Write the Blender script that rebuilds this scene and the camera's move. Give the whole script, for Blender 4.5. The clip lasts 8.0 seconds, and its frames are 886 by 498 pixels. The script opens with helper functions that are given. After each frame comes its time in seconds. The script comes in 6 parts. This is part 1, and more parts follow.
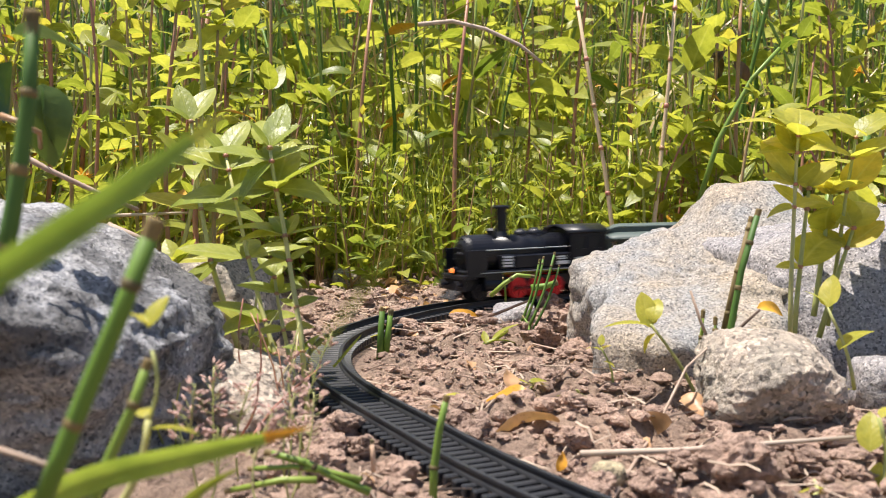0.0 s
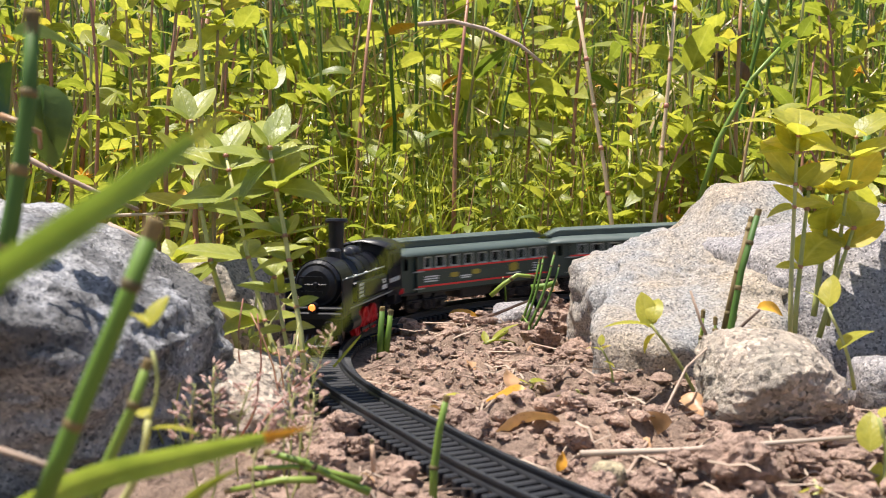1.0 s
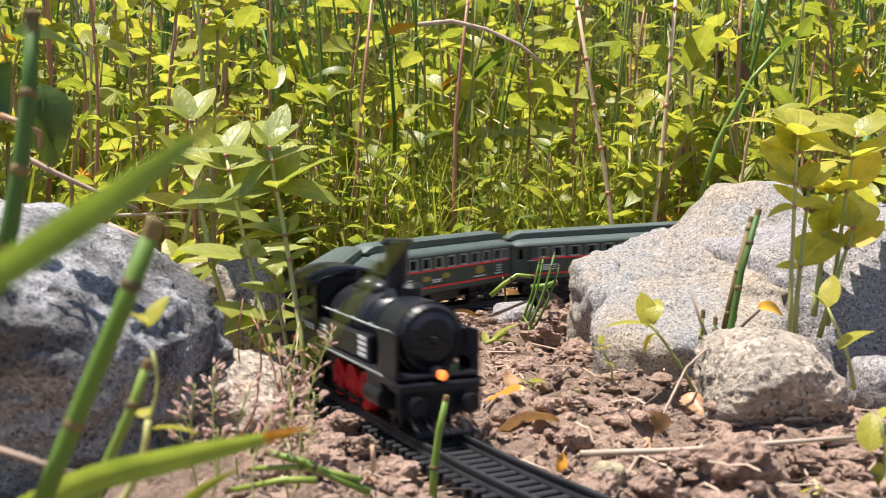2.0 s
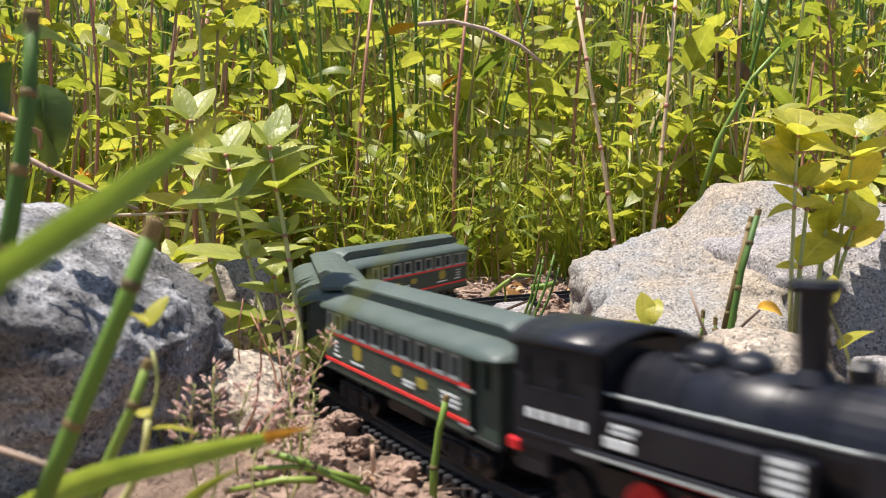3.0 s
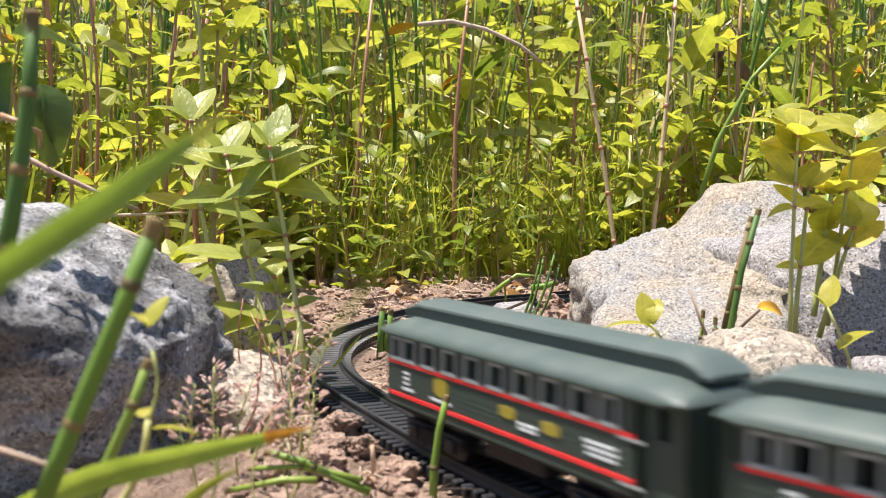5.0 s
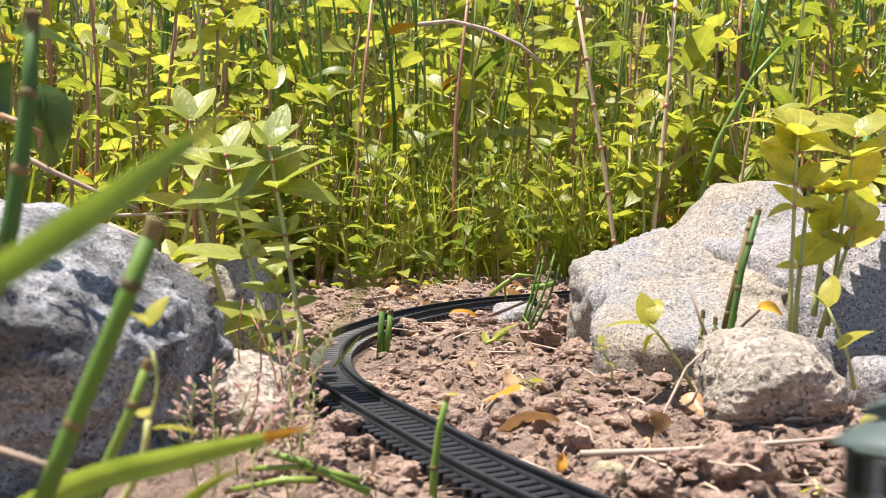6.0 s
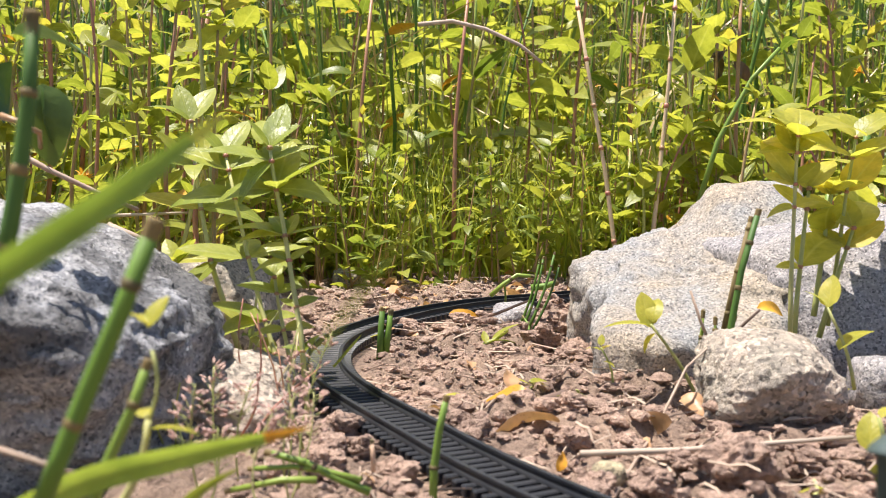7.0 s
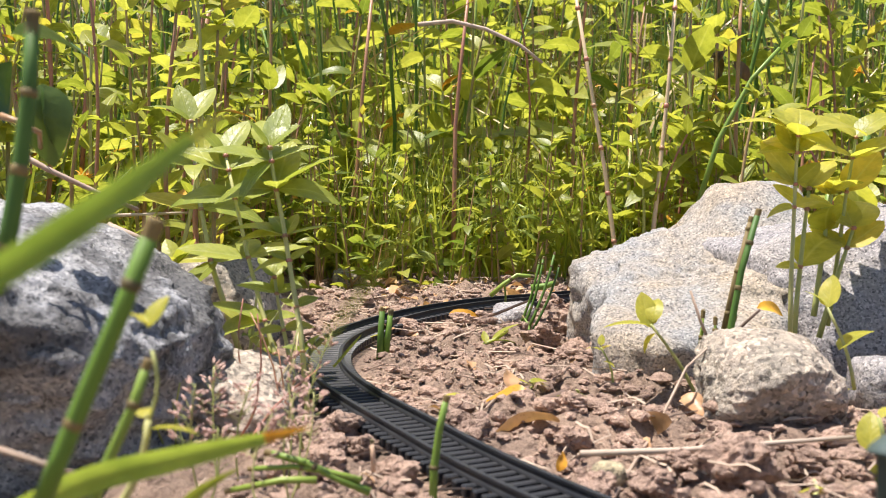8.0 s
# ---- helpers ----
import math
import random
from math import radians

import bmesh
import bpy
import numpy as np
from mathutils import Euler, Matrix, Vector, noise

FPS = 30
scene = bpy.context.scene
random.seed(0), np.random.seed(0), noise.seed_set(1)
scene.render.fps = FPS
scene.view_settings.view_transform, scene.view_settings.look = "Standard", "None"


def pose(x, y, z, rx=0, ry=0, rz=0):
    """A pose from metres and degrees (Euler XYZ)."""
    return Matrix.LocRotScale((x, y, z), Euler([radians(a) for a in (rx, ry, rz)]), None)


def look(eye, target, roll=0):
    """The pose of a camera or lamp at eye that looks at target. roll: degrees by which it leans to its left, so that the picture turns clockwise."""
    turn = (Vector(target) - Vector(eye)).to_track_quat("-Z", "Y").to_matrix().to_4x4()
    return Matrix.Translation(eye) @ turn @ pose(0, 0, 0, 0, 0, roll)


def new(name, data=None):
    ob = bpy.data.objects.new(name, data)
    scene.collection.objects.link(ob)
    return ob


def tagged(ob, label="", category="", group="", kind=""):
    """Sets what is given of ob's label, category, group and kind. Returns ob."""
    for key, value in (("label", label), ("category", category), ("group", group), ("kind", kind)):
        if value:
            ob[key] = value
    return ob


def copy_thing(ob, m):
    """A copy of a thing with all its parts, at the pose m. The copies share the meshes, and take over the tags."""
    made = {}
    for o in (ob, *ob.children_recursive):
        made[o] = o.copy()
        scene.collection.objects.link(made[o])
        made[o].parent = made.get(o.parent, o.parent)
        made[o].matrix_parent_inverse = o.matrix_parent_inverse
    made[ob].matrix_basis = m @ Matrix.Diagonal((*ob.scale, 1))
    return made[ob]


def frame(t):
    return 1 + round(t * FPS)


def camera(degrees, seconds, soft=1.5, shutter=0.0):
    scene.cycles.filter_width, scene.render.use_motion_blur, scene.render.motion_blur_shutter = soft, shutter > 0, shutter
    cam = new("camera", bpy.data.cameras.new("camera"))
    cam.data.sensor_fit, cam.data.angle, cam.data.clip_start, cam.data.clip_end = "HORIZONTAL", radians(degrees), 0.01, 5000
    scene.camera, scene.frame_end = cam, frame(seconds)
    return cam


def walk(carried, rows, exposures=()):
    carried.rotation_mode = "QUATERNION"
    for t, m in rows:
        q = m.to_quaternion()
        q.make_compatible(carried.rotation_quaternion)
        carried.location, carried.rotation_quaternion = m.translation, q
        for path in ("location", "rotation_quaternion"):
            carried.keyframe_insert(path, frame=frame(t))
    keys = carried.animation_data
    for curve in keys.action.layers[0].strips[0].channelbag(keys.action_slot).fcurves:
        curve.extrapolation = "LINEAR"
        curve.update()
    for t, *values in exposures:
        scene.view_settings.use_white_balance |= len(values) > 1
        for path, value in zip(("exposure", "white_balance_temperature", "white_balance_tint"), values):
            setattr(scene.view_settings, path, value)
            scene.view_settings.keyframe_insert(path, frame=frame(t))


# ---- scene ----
# camera: low beside a toy railway, standing still
EYE = (0.0, 0.0, 0.0896)
TILT = 90 - 3.37
cam = camera(47.07, 8.0, soft=1.0, shutter=0.65)
cam.data.dof.use_dof, cam.data.dof.focus_distance, cam.data.dof.aperture_fstop = True, 0.70, 27
STAND = pose(*EYE, TILT, 0, 0)
walk(cam, [(0.0, STAND), (8.0, STAND)], exposures=[(0.0, 0.79, 6600, 12), (1.8, 0.79, 6600, 12), (2.8, 0.69, 6600, 12), (3.4, 0.77, 6600, 12), (4.4, 0.89, 6600, 12), (6.5, 0.92, 6600, 12), (8.0, 0.88, 6600, 12)])

# daylight: sun almost overhead, a little to the left and behind the plants
SUN_FROM = Vector((-0.24, 0.03, 0.97)).normalized()
sky_world = bpy.data.worlds.new("sky")
scene.world = sky_world
sky_world.use_nodes = True
sky = sky_world.node_tree.nodes.new("ShaderNodeTexSky")
sky.sky_type, sky.sun_disc = "NISHITA", False
sky.sun_elevation = math.asin(SUN_FROM.z)
sky.sun_rotation = math.atan2(SUN_FROM.x, SUN_FROM.y)
sky_world.node_tree.links.new(sky.outputs[0], sky_world.node_tree.nodes["Background"].inputs[0])
sky_world.node_tree.nodes["Background"].inputs[1].default_value = 0.085
sun = new("sun", bpy.data.lights.new("sun", "SUN"))
sun.data.energy, sun.data.angle, sun.data.color = 5.0, radians(0.5), (1.0, 0.95, 0.87)
sun.matrix_world = look(SUN_FROM * 5, (0, 0, 0))


# ---- materials ----
def shader(name, color, rough=0.7, metal=0.0):
    m = bpy.data.materials.new(name)
    m.use_nodes = True
    b = m.node_tree.nodes["Principled BSDF"]
    b.inputs["Base Color"].default_value = (*color, 1)
    b.inputs["Roughness"].default_value = rough
    b.inputs["Metallic"].default_value = metal
    return m, m.node_tree.nodes, m.node_tree.links, b


def noise_node(N, L, scale, detail=4.0, rough=0.6, co=None):
    n = N.new("ShaderNodeTexNoise")
    n.inputs["Scale"].default_value, n.inputs["Detail"].default_value, n.inputs["Roughness"].default_value = scale, detail, rough
    if co is not None:
        L.new(co, n.inputs["Vector"])
    return n


def ramp_node(N, L, src, stops):
    r = N.new("ShaderNodeValToRGB")
    e = r.color_ramp.elements
    while len(e) < len(stops):
        e.new(0.5)
    for k, (p, c) in enumerate(stops):
        e[k].position, e[k].color = p, (*c, 1)
    L.new(src, r.inputs[0])
    return r


def mix_node(N, L, fac, a, b, mode="MIX"):
    m = N.new("ShaderNodeMix")
    m.data_type, m.blend_type = "RGBA", mode
    for sock, v in ((m.inputs[0], fac), (m.inputs[6], a), (m.inputs[7], b)):
        if isinstance(v, (int, float)):
            sock.default_value = v
        elif isinstance(v, tuple):
            sock.default_value = (*v, 1)
        else:
            L.new(v, sock)
    return m.outputs[2]


def bump_node(N, L, b, src, strength, dist):
    n = N.new("ShaderNodeBump")
    n.inputs["Strength"].default_value, n.inputs["Distance"].default_value = strength, dist
    L.new(src, n.inputs["Height"])
    L.new(n.outputs[0], b.inputs["Normal"])
    return n


def world_co(N):
    return N.new("ShaderNodeNewGeometry").outputs["Position"]


def object_co(N):
    return N.new("ShaderNodeTexCoord").outputs["Object"]


def soil_material(name, tint):
    m, N, L, b = shader(name, tint, 0.95)
    co = world_co(N)
    big = noise_node(N, L, 14, 3, 0.6, co)
    fine = noise_node(N, L, 260, 6, 0.7, co)
    grit = noise_node(N, L, 900, 3, 0.7, co)
    c1 = ramp_node(N, L, big.outputs[0], [(0.3, tuple(v * 0.72 for v in tint)), (0.52, tint), (0.72, (tint[0] * 1.28, tint[1] * 1.26, tint[2] * 1.22))])
    c2 = ramp_node(N, L, fine.outputs[0], [(0.34, (0.36, 0.31, 0.29)), (0.5, (0.95, 0.93, 0.92)), (0.7, (1.25, 1.22, 1.2))])
    col = mix_node(N, L, 1.0, c1.outputs[0], c2.outputs[0], "MULTIPLY")
    L.new(col, b.inputs["Base Color"])
    h = N.new("ShaderNodeMath")
    h.operation = "ADD"
    L.new(fine.outputs[0], h.inputs[0])
    L.new(grit.outputs[0], h.inputs[1])
    bump_node(N, L, b, h.outputs[0], 1.0, 0.0024)
    return m


def rock_material(name, base, warm, dark_patch=0.0, speck=720.0):
    m, N, L, b = shader(name, base, 0.88)
    co = object_co(N)
    vor = N.new("ShaderNodeTexVoronoi")
    vor.inputs["Scale"].default_value = speck
    L.new(co, vor.inputs["Vector"])
    crystals = ramp_node(N, L, vor.outputs["Color"], [(0.05, (0.3, 0.3, 0.31)), (0.35, (0.85, 0.85, 0.86)), (0.7, (1.15, 1.13, 1.1)), (0.95, (1.6, 1.58, 1.55))])
    big = noise_node(N, L, 22, 5, 0.62, co)
    tint = ramp_node(N, L, big.outputs[0], [(0.35, base), (0.62, warm), (0.8, tuple(v * 0.7 for v in base))])
    col = mix_node(N, L, 1.0, tint.outputs[0], crystals.outputs[0], "MULTIPLY")
    mid = noise_node(N, L, 150, 6, 0.75, co)
    stain = ramp_node(N, L, mid.outputs[0], [(0.30, (0.45, 0.41, 0.36)), (0.42, (1, 1, 1))])
    col = mix_node(N, L, 0.75, col, stain.outputs[0], "MULTIPLY")
    if dark_patch:
        pn = noise_node(N, L, 30, 4, 0.65, co)
        patch = ramp_node(N, L, pn.outputs[0], [(0.44, (0.12, 0.115, 0.11)), (0.54, (1, 1, 1))])
        col = mix_node(N, L, dark_patch, col, patch.outputs[0], "MULTIPLY")
    L.new(col, b.inputs["Base Color"])
    h = N.new("ShaderNodeMath")
    h.operation = "ADD"
    L.new(mid.outputs[0], h.inputs[0])
    fine = noise_node(N, L, 520, 4, 0.7, co)
    L.new(fine.outputs[0], h.inputs[1])
    bump_node(N, L, b, h.outputs[0], 1.0, 0.0022)
    return m


def leaf_material(name, low, high, spots=0.18, trans=0.56):
    """Leaf skin that lets light through; the tone varies from leaf to leaf and along the blade."""
    m, N, L, b = shader(name, low, 0.40)
    info = N.new("ShaderNodeObjectInfo")
    geo = N.new("ShaderNodeNewGeometry")
    add = N.new("ShaderNodeMath")
    add.operation = "ADD"
    L.new(info.outputs["Random"], add.inputs[0])
    L.new(geo.outputs["Random Per Island"], add.inputs[1])
    fr = N.new("ShaderNodeMath")
    fr.operation = "FRACT"
    L.new(add.outputs[0], fr.inputs[0])
    tone = ramp_node(N, L, fr.outputs[0], [(0.0, low), (0.7, high), (0.93, high), (1.0, (high[0] * 1.18, high[1] * 1.0, high[2] * 0.9))])
    n1 = noise_node(N, L, 120, 4, 0.6, world_co(N))
    blot = ramp_node(N, L, n1.outputs[0], [(0.3, (0.75, 0.78, 0.7)), (0.6, (1.08, 1.05, 1.0))])
    col = mix_node(N, L, 1.0, tone.outputs[0], blot.outputs[0], "MULTIPLY")
    n2 = noise_node(N, L, 420, 2, 0.5, world_co(N))
    spot = ramp_node(N, L, n2.outputs[0], [(0.3, (0.55, 0.4, 0.2)), (0.36, (1, 1, 1))])
    col = mix_node(N, L, spots, col, spot.outputs[0], "MULTIPLY")
    # midrib and side veins, from the place on the blade (along, across, 1)
    at = N.new("ShaderNodeAttribute")
    at.attribute_name = "blade"
    sep = N.new("ShaderNodeSeparateXYZ")
    L.new(at.outputs["Vector"], sep.inputs[0])

    def calc(op, *vals):
        q = N.new("ShaderNodeMath")
        q.operation = op
        for k, v in enumerate(vals):
            if isinstance(v, (int, float)):
                q.inputs[k].default_value = v
            else:
                L.new(v, q.inputs[k])
        return q.outputs[0]
    across = calc("ABSOLUTE", sep.outputs[1])
    ribs = calc("POWER", calc("ABSOLUTE", calc("SINE", calc("MULTIPLY", calc("MULTIPLY_ADD", across, -0.32, sep.outputs[0]), 19.0))), 10.0)
    mid = calc("SUBTRACT", 1.0, calc("MULTIPLY", across, 9.0))
    mid = calc("MAXIMUM", mid, 0.0)
    vein = calc("MULTIPLY", calc("MINIMUM", calc("MULTIPLY_ADD", ribs, 0.22, mid), 1.0), calc("MULTIPLY", sep.outputs[2], 0.3))
    col = mix_node(N, L, vein, col, tuple(min(0.8, v * 1.25 + 0.10) for v in high))
    L.new(col, b.inputs["Base Color"])
    swell = calc("MULTIPLY_ADD", calc("MULTIPLY", vein, -1.0), 1.2, n1.outputs[0])
    bump_node(N, L, b, swell, 0.5, 0.0012)
    t = N.new("ShaderNodeBsdfTranslucent")
    warm = mix_node(N, L, 1.0, col, (1.12, 1.10, 0.74), "MULTIPLY")
    L.new(warm, t.inputs[0])
    ms = N.new("ShaderNodeMixShader")
    ms.inputs[0].default_value = trans
    L.new(b.outputs[0], ms.inputs[1])
    L.new(t.outputs[0], ms.inputs[2])
    L.new(ms.outputs[0], N["Material Output"].inputs[0])
    return m


def stem_material(name, a, c, rough=0.5, scale=60.0):
    m, N, L, b = shader(name, a, rough)
    n1 = noise_node(N, L, scale, 4, 0.6, world_co(N))
    info = N.new("ShaderNodeObjectInfo")
    add = N.new("ShaderNodeMath")
    add.operation = "MULTIPLY_ADD"
    add.inputs[1].default_value = 0.5
    L.new(info.outputs["Random"], add.inputs[0])
    half = N.new("ShaderNodeMath")
    half.operation = "MULTIPLY"
    half.inputs[1].default_value = 0.6
    L.new(n1.outputs[0], half.inputs[0])
    L.new(half.outputs[0], add.inputs[2])
    col = ramp_node(N, L, add.outputs[0], [(0.25, a), (0.75, c)])
    L.new(col.outputs[0], b.inputs["Base Color"])
    bump_node(N, L, b, n1.outputs[0], 0.3, 0.0006)
    return m


def plastic_material(name, color, rough=0.42, dust=0.15):
    m, N, L, b = shader(name, color, rough)
    co = object_co(N)
    n1 = noise_node(N, L, 70, 5, 0.65, co)
    d = ramp_node(N, L, n1.outputs[0], [(0.4, color), (0.85, tuple(min(1, v + dust * w) for v, w in zip(color, (0.5, 0.45, 0.4))))])
    L.new(d.outputs[0], b.inputs["Base Color"])
    r = ramp_node(N, L, n1.outputs[0], [(0.3, (rough * 0.8,) * 3), (0.8, (min(1, rough * 1.5),) * 3)])
    L.new(r.outputs[0], b.inputs["Roughness"])
    n2 = noise_node(N, L, 900, 2, 0.5, co)
    bump_node(N, L, b, n2.outputs[0], 0.12, 0.0003)
    return m


def plain(name, color, rough=0.5, metal=0.0):
    return plastic_material(name, color, rough, 0.04)


SOIL = soil_material("reddish_soil", (0.345, 0.245, 0.185))
CLOD = soil_material("dry_clod", (0.50, 0.35, 0.275))
ROCK_PALE = rock_material("pale_granite", (0.33, 0.33, 0.335), (0.42, 0.35, 0.275), 0, 900)
ROCK_GREY = rock_material("grey_granite", (0.34, 0.325, 0.345), (0.38, 0.35, 0.34), 0, 900)
ROCK_ROUGH = rock_material("rough_stone", (0.48, 0.43, 0.36), (0.54, 0.44, 0.36), 0.25, 520)
# its strong dark patches paint in the shadow of the stone's front faces
ROCK_DARK = rock_material("shade_patched_stone", (0.37, 0.375, 0.40), (0.42, 0.41, 0.41), 0.7, 800)
ROCK_OCHRE = rock_material("ochre_pebble", (0.40, 0.34, 0.22), (0.45, 0.37, 0.24))
LEAF = leaf_material("yellow_green_leaf", (0.235, 0.29, 0.040), (0.445, 0.465, 0.085))
LEAF_FRESH = leaf_material("fresh_green_leaf", (0.26, 0.33, 0.05), (0.42, 0.46, 0.09), 0.12, 0.5)
LEAF_PALE = leaf_material("pale_yellow_leaf", (0.46, 0.47, 0.07), (0.60, 0.58, 0.11), 0.15, 0.6)
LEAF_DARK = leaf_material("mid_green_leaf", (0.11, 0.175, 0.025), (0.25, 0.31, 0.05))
GRASS = leaf_material("grass_blade", (0.17, 0.24, 0.03), (0.40, 0.44, 0.07), 0.1, 0.45)
BLADE = leaf_material("broad_grass_blade", (0.24, 0.36, 0.06), (0.34, 0.45, 0.08), 0.1, 0.5)
LEAF_DEEP = leaf_material("deep_green_leaf", (0.045, 0.10, 0.018), (0.09, 0.16, 0.03), 0.1, 0.2)
# grass for the bank, darker than GRASS: the shade there is in its colour
GRASS_SHADED = leaf_material("shaded_bank_grass", (0.06, 0.10, 0.025), (0.18, 0.21, 0.06), 0.1, 0.3)
LEAF_ORANGE = leaf_material("withered_orange_leaf", (0.62, 0.28, 0.03), (0.8, 0.44, 0.06), 0.4, 0.3)
LEAF_DRY = leaf_material("dry_brown_leaf", (0.45, 0.25, 0.14), (0.6, 0.38, 0.22), 0.5, 0.2)
LEAF_BLACK = leaf_material("dead_dark_leaf", (0.09, 0.05, 0.036), (0.20, 0.12, 0.085), 0.5, 0.1)
STEM_RED = stem_material("reddish_stem", (0.33, 0.22, 0.09), (0.42, 0.17, 0.12))
STEM_OLIVE = stem_material("olive_stem", (0.22, 0.24, 0.06), (0.36, 0.22, 0.10))
STEM_GREEN = stem_material("pale_green_stem", (0.32, 0.36, 0.10), (0.48, 0.46, 0.18))
STEM_STRAW = stem_material("straw_stem", (0.60, 0.50, 0.26), (0.68, 0.46, 0.32))
STRAW_GREY = stem_material("grey_straw", (0.26, 0.18, 0.13), (0.44, 0.34, 0.26), 0.8, 150)
HORSETAIL = stem_material("horsetail_stem", (0.045, 0.115, 0.014), (0.12, 0.22, 0.022), 0.6)
HORSETAIL_PALE = stem_material("pale_horsetail_stem", (0.12, 0.22, 0.03), (0.24, 0.32, 0.05), 0.45)
NODE_BROWN = stem_material("horsetail_joint", (0.09, 0.075, 0.03), (0.20, 0.14, 0.05), 0.7, 200)
TWIG = stem_material("dry_twig", (0.33, 0.22, 0.16), (0.5, 0.4, 0.32), 0.8, 150)
TWIG_DARK = stem_material("dark_twig", (0.10, 0.065, 0.05), (0.2, 0.13, 0.1), 0.85, 150)
TRACK = plastic_material("black_track_plastic", (0.012, 0.013, 0.017), 0.50, 0.03)
BLACK = plastic_material("black_loco_plastic", (0.009, 0.010, 0.016), 0.34, 0.02)
BLACK.node_tree.nodes["Principled BSDF"].inputs["Specular IOR Level"].default_value = 0.32
DARK = plastic_material("dark_interior", (0.008, 0.009, 0.010), 0.6, 0.02)
COACH_GREEN = plastic_material("dark_green_coach_plastic", (0.033, 0.053, 0.044), 0.5, 0.02)
ROOF_GREEN = plastic_material("dull_green_roof_plastic", (0.070, 0.096, 0.088), 0.46, 0.03)
RED = plain("red_plastic", (0.62, 0.012, 0.02), 0.4)
STRIPE = plain("red_stripe_print", (0.72, 0.03, 0.03), 0.5)
YELLOW = plain("yellow_print", (0.32, 0.26, 0.03), 0.5)
WHITE = plain("white_print", (0.62, 0.66, 0.68), 0.5)
SILVER = plain("grey_trim", (0.30, 0.33, 0.33), 0.4)
GLOW, _n, _l, _b = shader("lit_headlamp", (0.8, 0.35, 0.12), 0.4)
_b.inputs["Emission Color"].default_value, _b.inputs["Emission Strength"].default_value = (1.0, 0.20, 0.03, 1), 1.4


# ---- helpers for meshes ----
def bm_mesh(name, bm, smooth=False):
    me = bpy.data.meshes.new(name)
    if smooth:
        for f in bm.faces:
            f.smooth = True
    bm.to_mesh(me)
    bm.free()
    return me


def part(name, bm, material, parent, label="", smooth=False):
    """Links a bmesh as one mesh object under a thing or part."""
    me = bm_mesh(name, bm, smooth)
    me.materials.append(material)
    ob = new(name, me)
    ob.parent = parent
    return tagged(ob, label)


def thing(name, bm, material, label, category, group="", kind="", smooth=False):
    me = bm_mesh(name, bm, smooth)
    me.materials.append(material)
    return tagged(new(name, me), label, category, group, kind)


def add_box(bm, x0, x1, y0, y1, z0, z1, bevel=0.0):
    r = bmesh.ops.create_cube(bm, size=1, matrix=Matrix.Translation(((x0 + x1) / 2, (y0 + y1) / 2, (z0 + z1) / 2)) @ Matrix.Diagonal((x1 - x0, y1 - y0, z1 - z0, 1)))
    if bevel:
        es = list({e for v in r["verts"] for e in v.link_edges})
        bmesh.ops.bevel(bm, geom=es, offset=bevel, segments=1, affect="EDGES")
    return bm


def box(x0, x1, y0, y1, z0, z1, bevel=0.0):
    return add_box(bmesh.new(), x0, x1, y0, y1, z0, z1, bevel)


def add_cyl(bm, a, b, r0, r1, seg=12, caps=True):
    a, b = Vector(a), Vector(b)
    d = b - a
    m = Matrix.Translation((a + b) / 2) @ d.to_track_quat("Z", "Y").to_matrix().to_4x4()
    bmesh.ops.create_cone(bm, cap_ends=caps, segments=seg, radius1=r0, radius2=r1, depth=d.length, matrix=m)
    return bm


def add_tube(bm, pts, radii, seg=7):
    """A tube along points, with a radius at each."""
    pts = [Vector(p) for p in pts]
    rings = []
    for i, p in enumerate(pts):
        d = pts[min(i + 1, len(pts) - 1)] - pts[max(i - 1, 0)]
        q = d.to_track_quat("Z", "Y")
        rings.append([bm.verts.new(p + q @ Vector((radii[i] * math.cos(2 * math.pi * k / seg), radii[i] * math.sin(2 * math.pi * k / seg), 0))) for k in range(seg)])
    for r, s in zip(rings, rings[1:]):
        for k in range(seg):
            bm.faces.new((r[k], r[(k + 1) % seg], s[(k + 1) % seg], s[k]))
    bm.faces.new(rings[-1])
    bm.faces.new(rings[0][::-1])
    return bm


def extrude_profile(prof, y_or_x0, x1):
    """A closed profile (y, z) drawn out along x."""
    bm = bmesh.new()
    a = [bm.verts.new((y_or_x0, y, z)) for y, z in prof]
    b = [bm.verts.new((x1, y, z)) for y, z in prof]
    n = len(prof)
    for i in range(n):
        bm.faces.new((a[i], a[(i + 1) % n], b[(i + 1) % n], b[i]))
    bm.faces.new(a[::-1])
    bm.faces.new(b)
    bmesh.ops.recalc_face_normals(bm, faces=bm.faces)
    return bm


# ---- track line ----
GROUND = -0.009
BENDS = (2.2, 2.2, 2.2, 2.2, 1.846, 1.492, 0.569, 1.794, 0.874, -1.158, 2.284, 4.515, 3.816, 4.230, 4.139, 3.507, 2.937, 3.0, 3.0)
BEND_AT = (-0.8, -0.6, -0.3, -0.1, 0.0, 0.1, 0.2, 0.3, 0.349, 0.35, 0.45, 0.55, 0.65, 0.75, 0.85, 0.95, 1.1, 1.4, 2.0)
STEP = 0.002


def trace_line():
    line = []
    for sign, count in ((-1, 400), (1, 900)):
        x, y, h = 0.2085, 0.0856, 2.4572
        run = []
        for i in range(count):
            s = sign * i * STEP
            run.append((s, x, y, h))
            k = -float(np.interp(s, BEND_AT, BENDS)) * STEP * sign
            x += sign * STEP * math.cos(h + k / 2)
            y += sign * STEP * math.sin(h + k / 2)
            h += k
        line += run[::-1] if sign < 0 else run[1:]
    return np.array(line)


LINE = trace_line()


